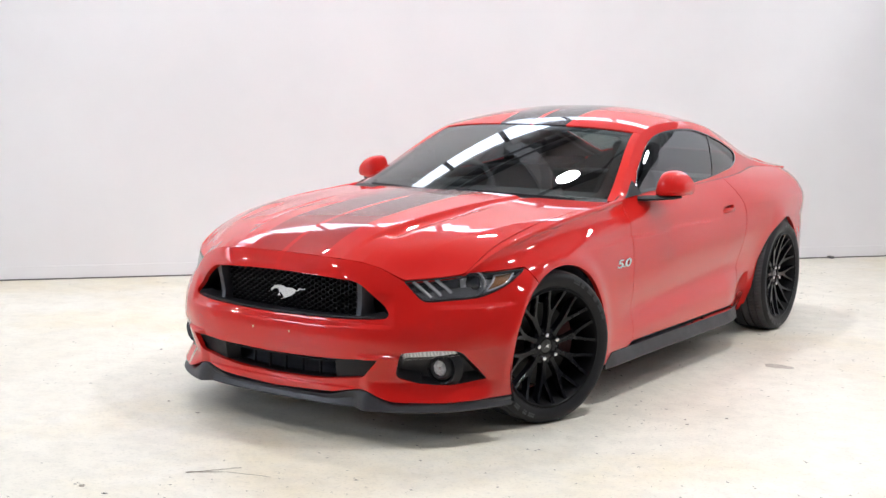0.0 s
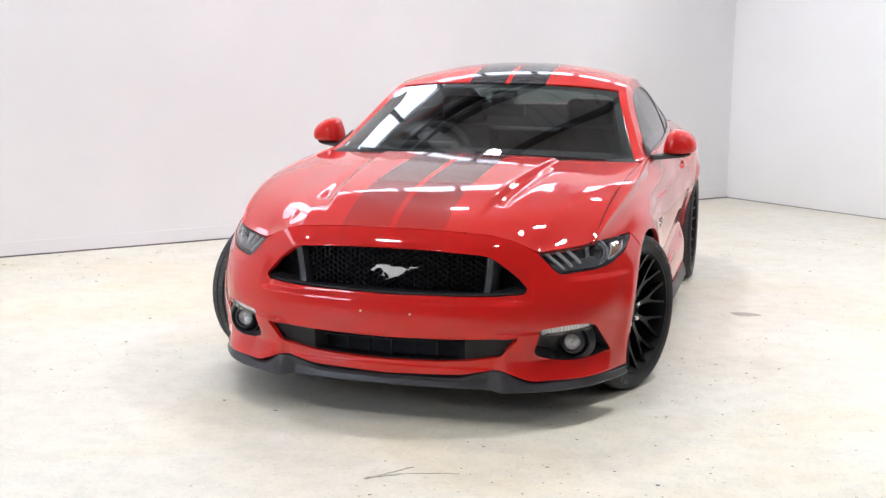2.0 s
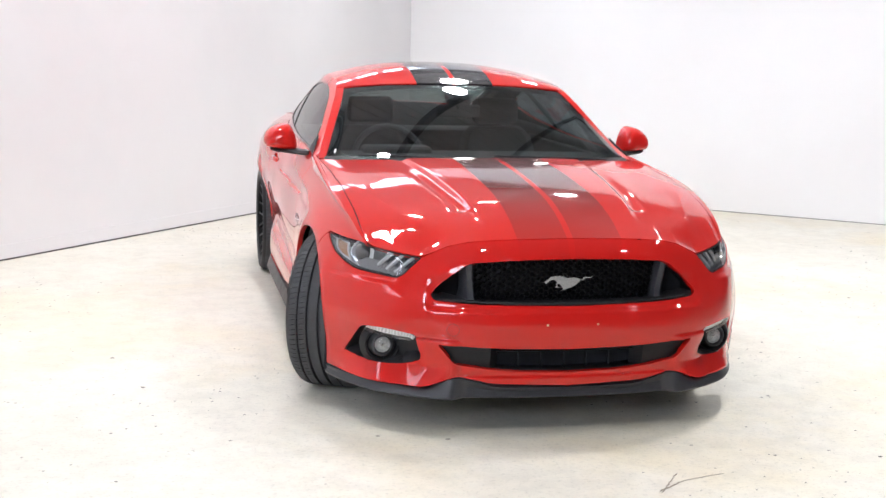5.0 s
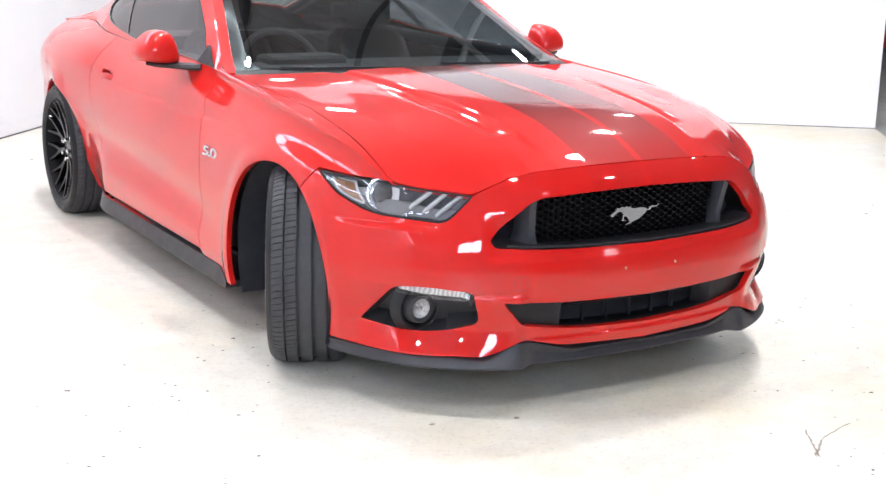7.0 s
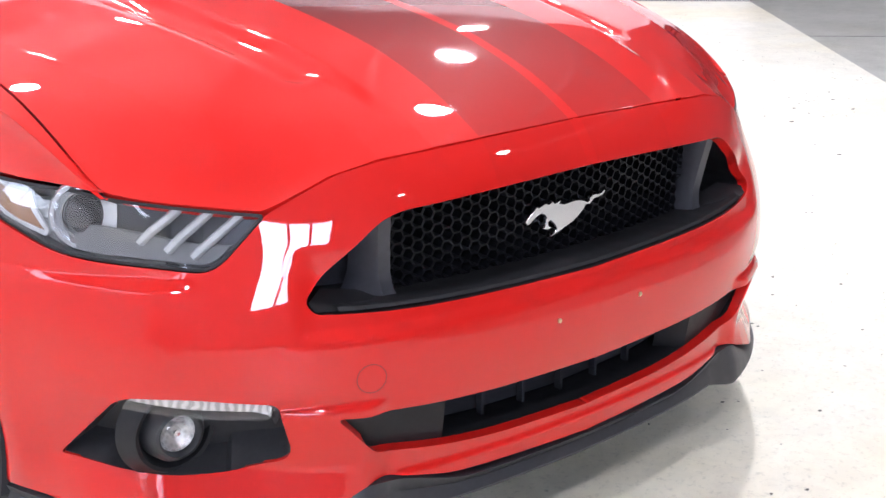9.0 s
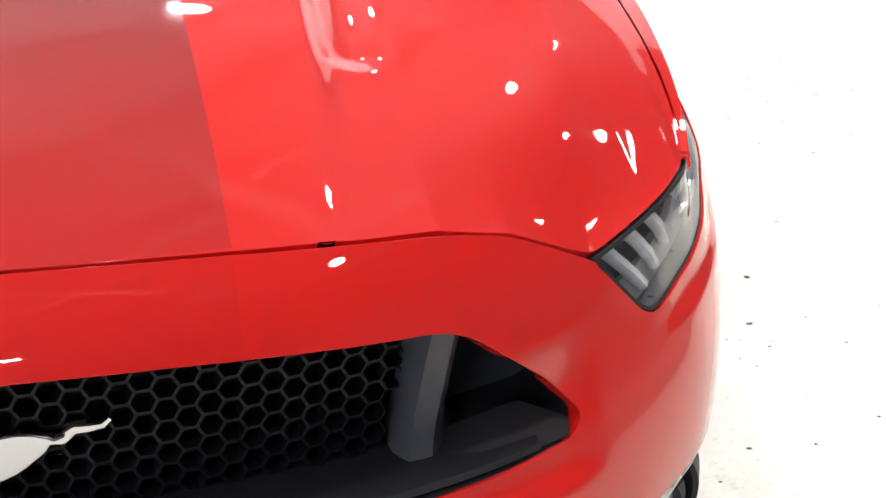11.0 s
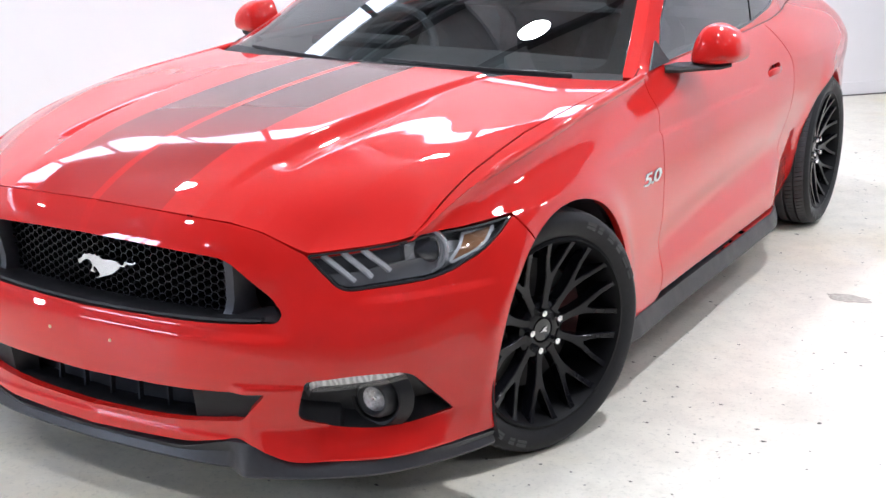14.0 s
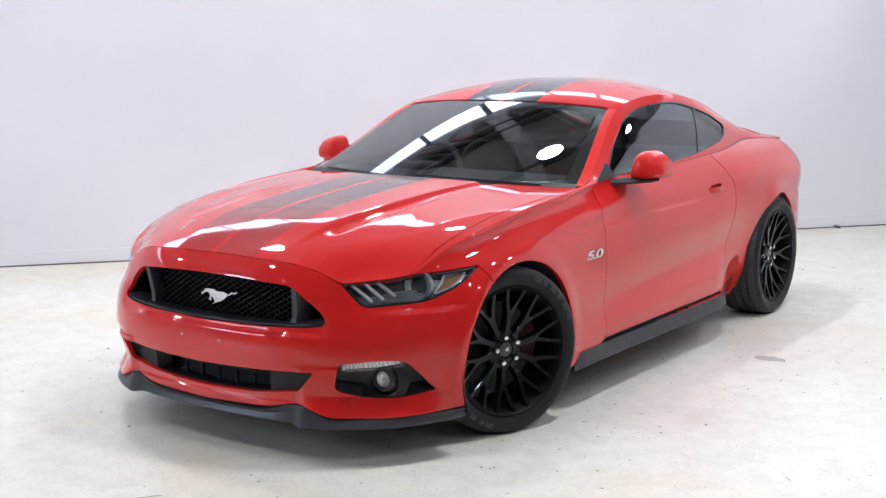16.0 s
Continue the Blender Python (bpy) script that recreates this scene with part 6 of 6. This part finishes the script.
    # dark trim round the rear window, inside
    around = [(0.885, y) for y in np.linspace(3.03, 2.42, 16)] + [(p, 2.36) for p in np.linspace(0.84, -0.84, 21)] + [(-0.885, y) for y in np.linspace(2.42, 3.03, 16)]
    pts = [roof(np.array([p]), np.array([y]))[0] for p, y in around]
    make("rear_window_trim", sweep([(float(x), float(y), float(z) - 0.022) for x, y, z in pts], ring(0.018, 8)), inner, CAR)
    mirror = make("rear_view_mirror", moved(block(-0.115, 0.115, -0.016, 0.016, -0.033, 0.033, 0.014, 3), pose(0.0, 1.13, 1.105, 8, 0, 0)), inner, CAR, "black rear-view mirror")
    make("mirror_stalk", sweep([(0, 1.12, 1.12), (0, 1.08, 1.178)], ring(0.012, 8)), inner, mirror)
    make("sensor_box", moved(block(-0.06, 0.06, -0.05, 0.06, -0.02, 0.02, 0.01), pose(0.0, 1.135, 1.165, 20, 0, 0)), inner, mirror)
    # a small white label inside the lower corner of the glass
    p = [Vector(screen(np.array([a]), np.array([b]))[0] * [-1, 1, 1]) + Vector((0, -0.003, 0.003)) for a, b in ((0.905, 0.055), (0.915, 0.055), (0.912, 0.105), (0.902, 0.105))]
    make("label_sticker", prism(p, (0, -0.0008, 0.0008)), LABEL_WHITE, CAR, "small white label on the glass")


HEADLINER = plain("headliner_cloth", (0.12, 0.12, 0.125), 0.9, relief=0.1)
STEER_GREY = plain("steering_leather", (0.05, 0.05, 0.053), 0.45)
LABEL_WHITE = plain("white_label", (0.8, 0.8, 0.78), 0.6)
build_cabin()

# ---- marks on the floor, and what stands in the hall behind ----
def streak(name, points, width, mat, label):
    """A thin irregular mark lying on the floor."""
    left, right = [], []
    for i, p in enumerate(points):
        a, b = Vector(points[max(i - 1, 0)]), Vector(points[min(i + 1, len(points) - 1)])
        d = (b - a).normalized()
        w = width * (0.35 + 0.65 * random.random()) * (1 if 0 < i < len(points) - 1 else 0.2)
        left.append((p[0] - d.y * w, p[1] + d.x * w, 0.0016))
        right.append((p[0] + d.y * w, p[1] - d.x * w, 0.0016))
    return tagged(make(name, prism(left + right[::-1], (0, 0, -0.0012)), mat, smooth=False), label, "mark")


def wobble(a, b, n, amount):
    return [(a[0] + (b[0] - a[0]) * i / n + random.uniform(-1, 1) * amount, a[1] + (b[1] - a[1]) * i / n + random.uniform(-1, 1) * amount) for i in range(n + 1)]


SCRATCH = plain("scratch_brown", (0.34, 0.30, 0.24), 0.8, vary=0.4, grain=200)
STAIN = plain("old_stain", (0.42, 0.39, 0.34), 0.7, vary=0.25, grain=60)
CHIP = plain("paint_chip", (0.09, 0.082, 0.07), 0.85, vary=0.4, grain=300)
streak("floor_scratch", wobble((0.127, -1.512), (0.252, -1.336), 12, 0.004), 0.0035, SCRATCH, "thin brown scratch in the white floor paint")
streak("floor_scratch", wobble((0.122, -1.500), (0.240, -1.415), 8, 0.004), 0.004, SCRATCH, "thin brown scratch in the white floor paint")
streak("floor_scratch", wobble((0.240, -1.412), (0.415, -1.362), 9, 0.003), 0.0018, SCRATCH, "faint scratch in the white floor paint")
for x, y, r in ((-0.458, -0.858, 0.008), (-0.711, -0.786, 0.007), (-0.055, -1.835, 0.014)):
    spot = [(x + r * 1.4 * math.cos(a) * random.uniform(0.6, 1.1), y + r * math.sin(a) * random.uniform(0.6, 1.1), 0.0016) for a in np.linspace(0, 2 * math.pi, 9, endpoint=False)]
    tagged(make("floor_chip", prism(spot, (0, 0, -0.0012)), SCRATCH, smooth=False), "small dark chip in the white floor paint", "chip", "chips in the floor")
blob = [(1.265 + 0.085 * math.cos(a) * random.uniform(0.75, 1.1), 1.655 + 0.05 * math.sin(a) * random.uniform(0.7, 1.15), 0.0016) for a in np.linspace(0, 2 * math.pi, 22, endpoint=False)]
tagged(make("floor_stain", prism(blob, (0, 0, -0.0012)), STAIN, smooth=False), "grey-brown stain on the white floor", "stain")


def build_chips():
    """Many small chips and grit where the paint has broken."""
    rng = random.Random(7)
    verts, faces = [], []
    for _ in range(8000):
        a, b = rng.uniform(0.5, 10.5), rng.uniform(0.1, 6.3)
        p = CORNER + ALONG * a + ACROSS * b
        dense = noise.noise(Vector((p.x * 0.55, p.y * 0.55, 3.1)))
        if dense < rng.uniform(-0.30, 0.55):
            continue
        r, k = rng.uniform(0.0015, 0.0055) * (2.0 if rng.random() < 0.08 else 1.0), len(verts)
        n = rng.randint(5, 7)
        for i in range(n):
            t = 2 * math.pi * i / n
            q = r * rng.uniform(0.5, 1.2)
            verts.append((p.x + q * math.cos(t) * 1.4, p.y + q * math.sin(t), 0.0013))
        faces.append(tuple(range(k, k + n)))
    tagged(make("paint_chips", (verts, faces), CHIP, smooth=False), "small dark chips scattered over the white floor", "chips", kind="stuff")


build_chips()
scrap = block(-0.05, 0.05, -0.018, 0.018, 0.0, 0.022, 0.008)
tagged(make("floor_scrap", moved(scrap, pose(0.10, 6.28, 0.0, 0, 0, -39)), GAP_DARK), "small grey scrap lying on the floor by the wall", "scrap")

# joint in the bare concrete
tagged(make("floor_joint", moved(block(1.455, 1.47, BAY_W + 0.01, FAR_B, -0.0028, -0.0018), HALL), GAP_DARK, smooth=False), "dark sawn joint in the grey concrete", "joint")


def build_cabinet():
    body = thing("tool_cabinet", "red steel tool cabinet with drawers against the far side", "cabinet")
    m = HALL @ pose(-8.9, 8.30, 0)
    make("carcass", moved(block(-0.30, 0.30, -0.34, 0.34, 0.08, 1.0, 0.01), m), CAB_RED, body)
    for i in range(5):
        make("drawer", moved(block(0.302, 0.315, -0.31, 0.31, 0.12 + 0.17 * i, 0.27 + 0.17 * i, 0.004), m), CAB_RED, body)
        make("drawer_pull", moved(block(0.316, 0.326, -0.25, 0.25, 0.245 + 0.17 * i, 0.258 + 0.17 * i, 0.003), m), STEEL, body)
    for u in (-0.24, 0.24):
        for v in (-0.28, 0.28):
            make("castor", moved(lathe([(-0.015, 0.04), (0.015, 0.04)], 16, True), m @ pose(u, v, 0.037)), BLACK_TRIM, body)


def build_rack():
    rack = thing("storage_rack", "grey steel storage rack with boxes", "rack")
    m = HALL @ pose(-10.6, 8.2, 0)
    for u in (-0.3, 0.3):
        for v in (-1.4, 0.0, 1.4):
            make("upright", moved(block(u - 0.03, u + 0.03, v - 0.03, v + 0.03, -0.003, 2.6, 0.004), m), STEEL, rack)
    for z in (0.55, 1.25, 1.95):
        make("shelf", moved(block(-0.34, 0.34, -1.45, 1.45, z, z + 0.05, 0.005), m), STEEL, rack)
    rng = random.Random(3)
    for z in (0.602, 1.302, 2.002):
        v = -1.35
        while v < 1.1:
            w, h = rng.uniform(0.25, 0.5), rng.uniform(0.2, 0.45)
            mat = rng.choice((BOX_BLUE, BOX_BROWN, BOX_DARK))
            name, label = {BOX_BLUE: ("blue_box", "blue plastic storage box on the rack"), BOX_BROWN: ("carton", "brown cardboard carton on the rack"), BOX_DARK: ("dark_box", "dark plastic box on the rack")}[mat]
            tagged(make(name, moved(block(-0.26, 0.26, v, v + w, z, z + h, 0.012), m), mat), label, "box", "boxes on the rack")
            v += w + rng.uniform(0.03, 0.15)
    tagged(make("black_bin", moved(joined(block(-0.25, 0.25, -0.25, 0.25, -0.003, 0.62, 0.04), block(-0.27, 0.27, -0.27, 0.27, 0.60, 0.66, 0.02)), HALL @ pose(-9.2, 9.0, 0)), BOX_DARK), "black plastic bin on grey concrete", "bin")


CAB_RED = plain("cabinet_red", (0.42, 0.06, 0.03), 0.4)
BOX_BLUE, BOX_BROWN, BOX_DARK = plain("box_blue", (0.06, 0.13, 0.32), 0.5), plain("cardboard", (0.36, 0.25, 0.15), 0.85), plain("box_dark", (0.03, 0.03, 0.035), 0.5)
build_cabinet()
build_rack()
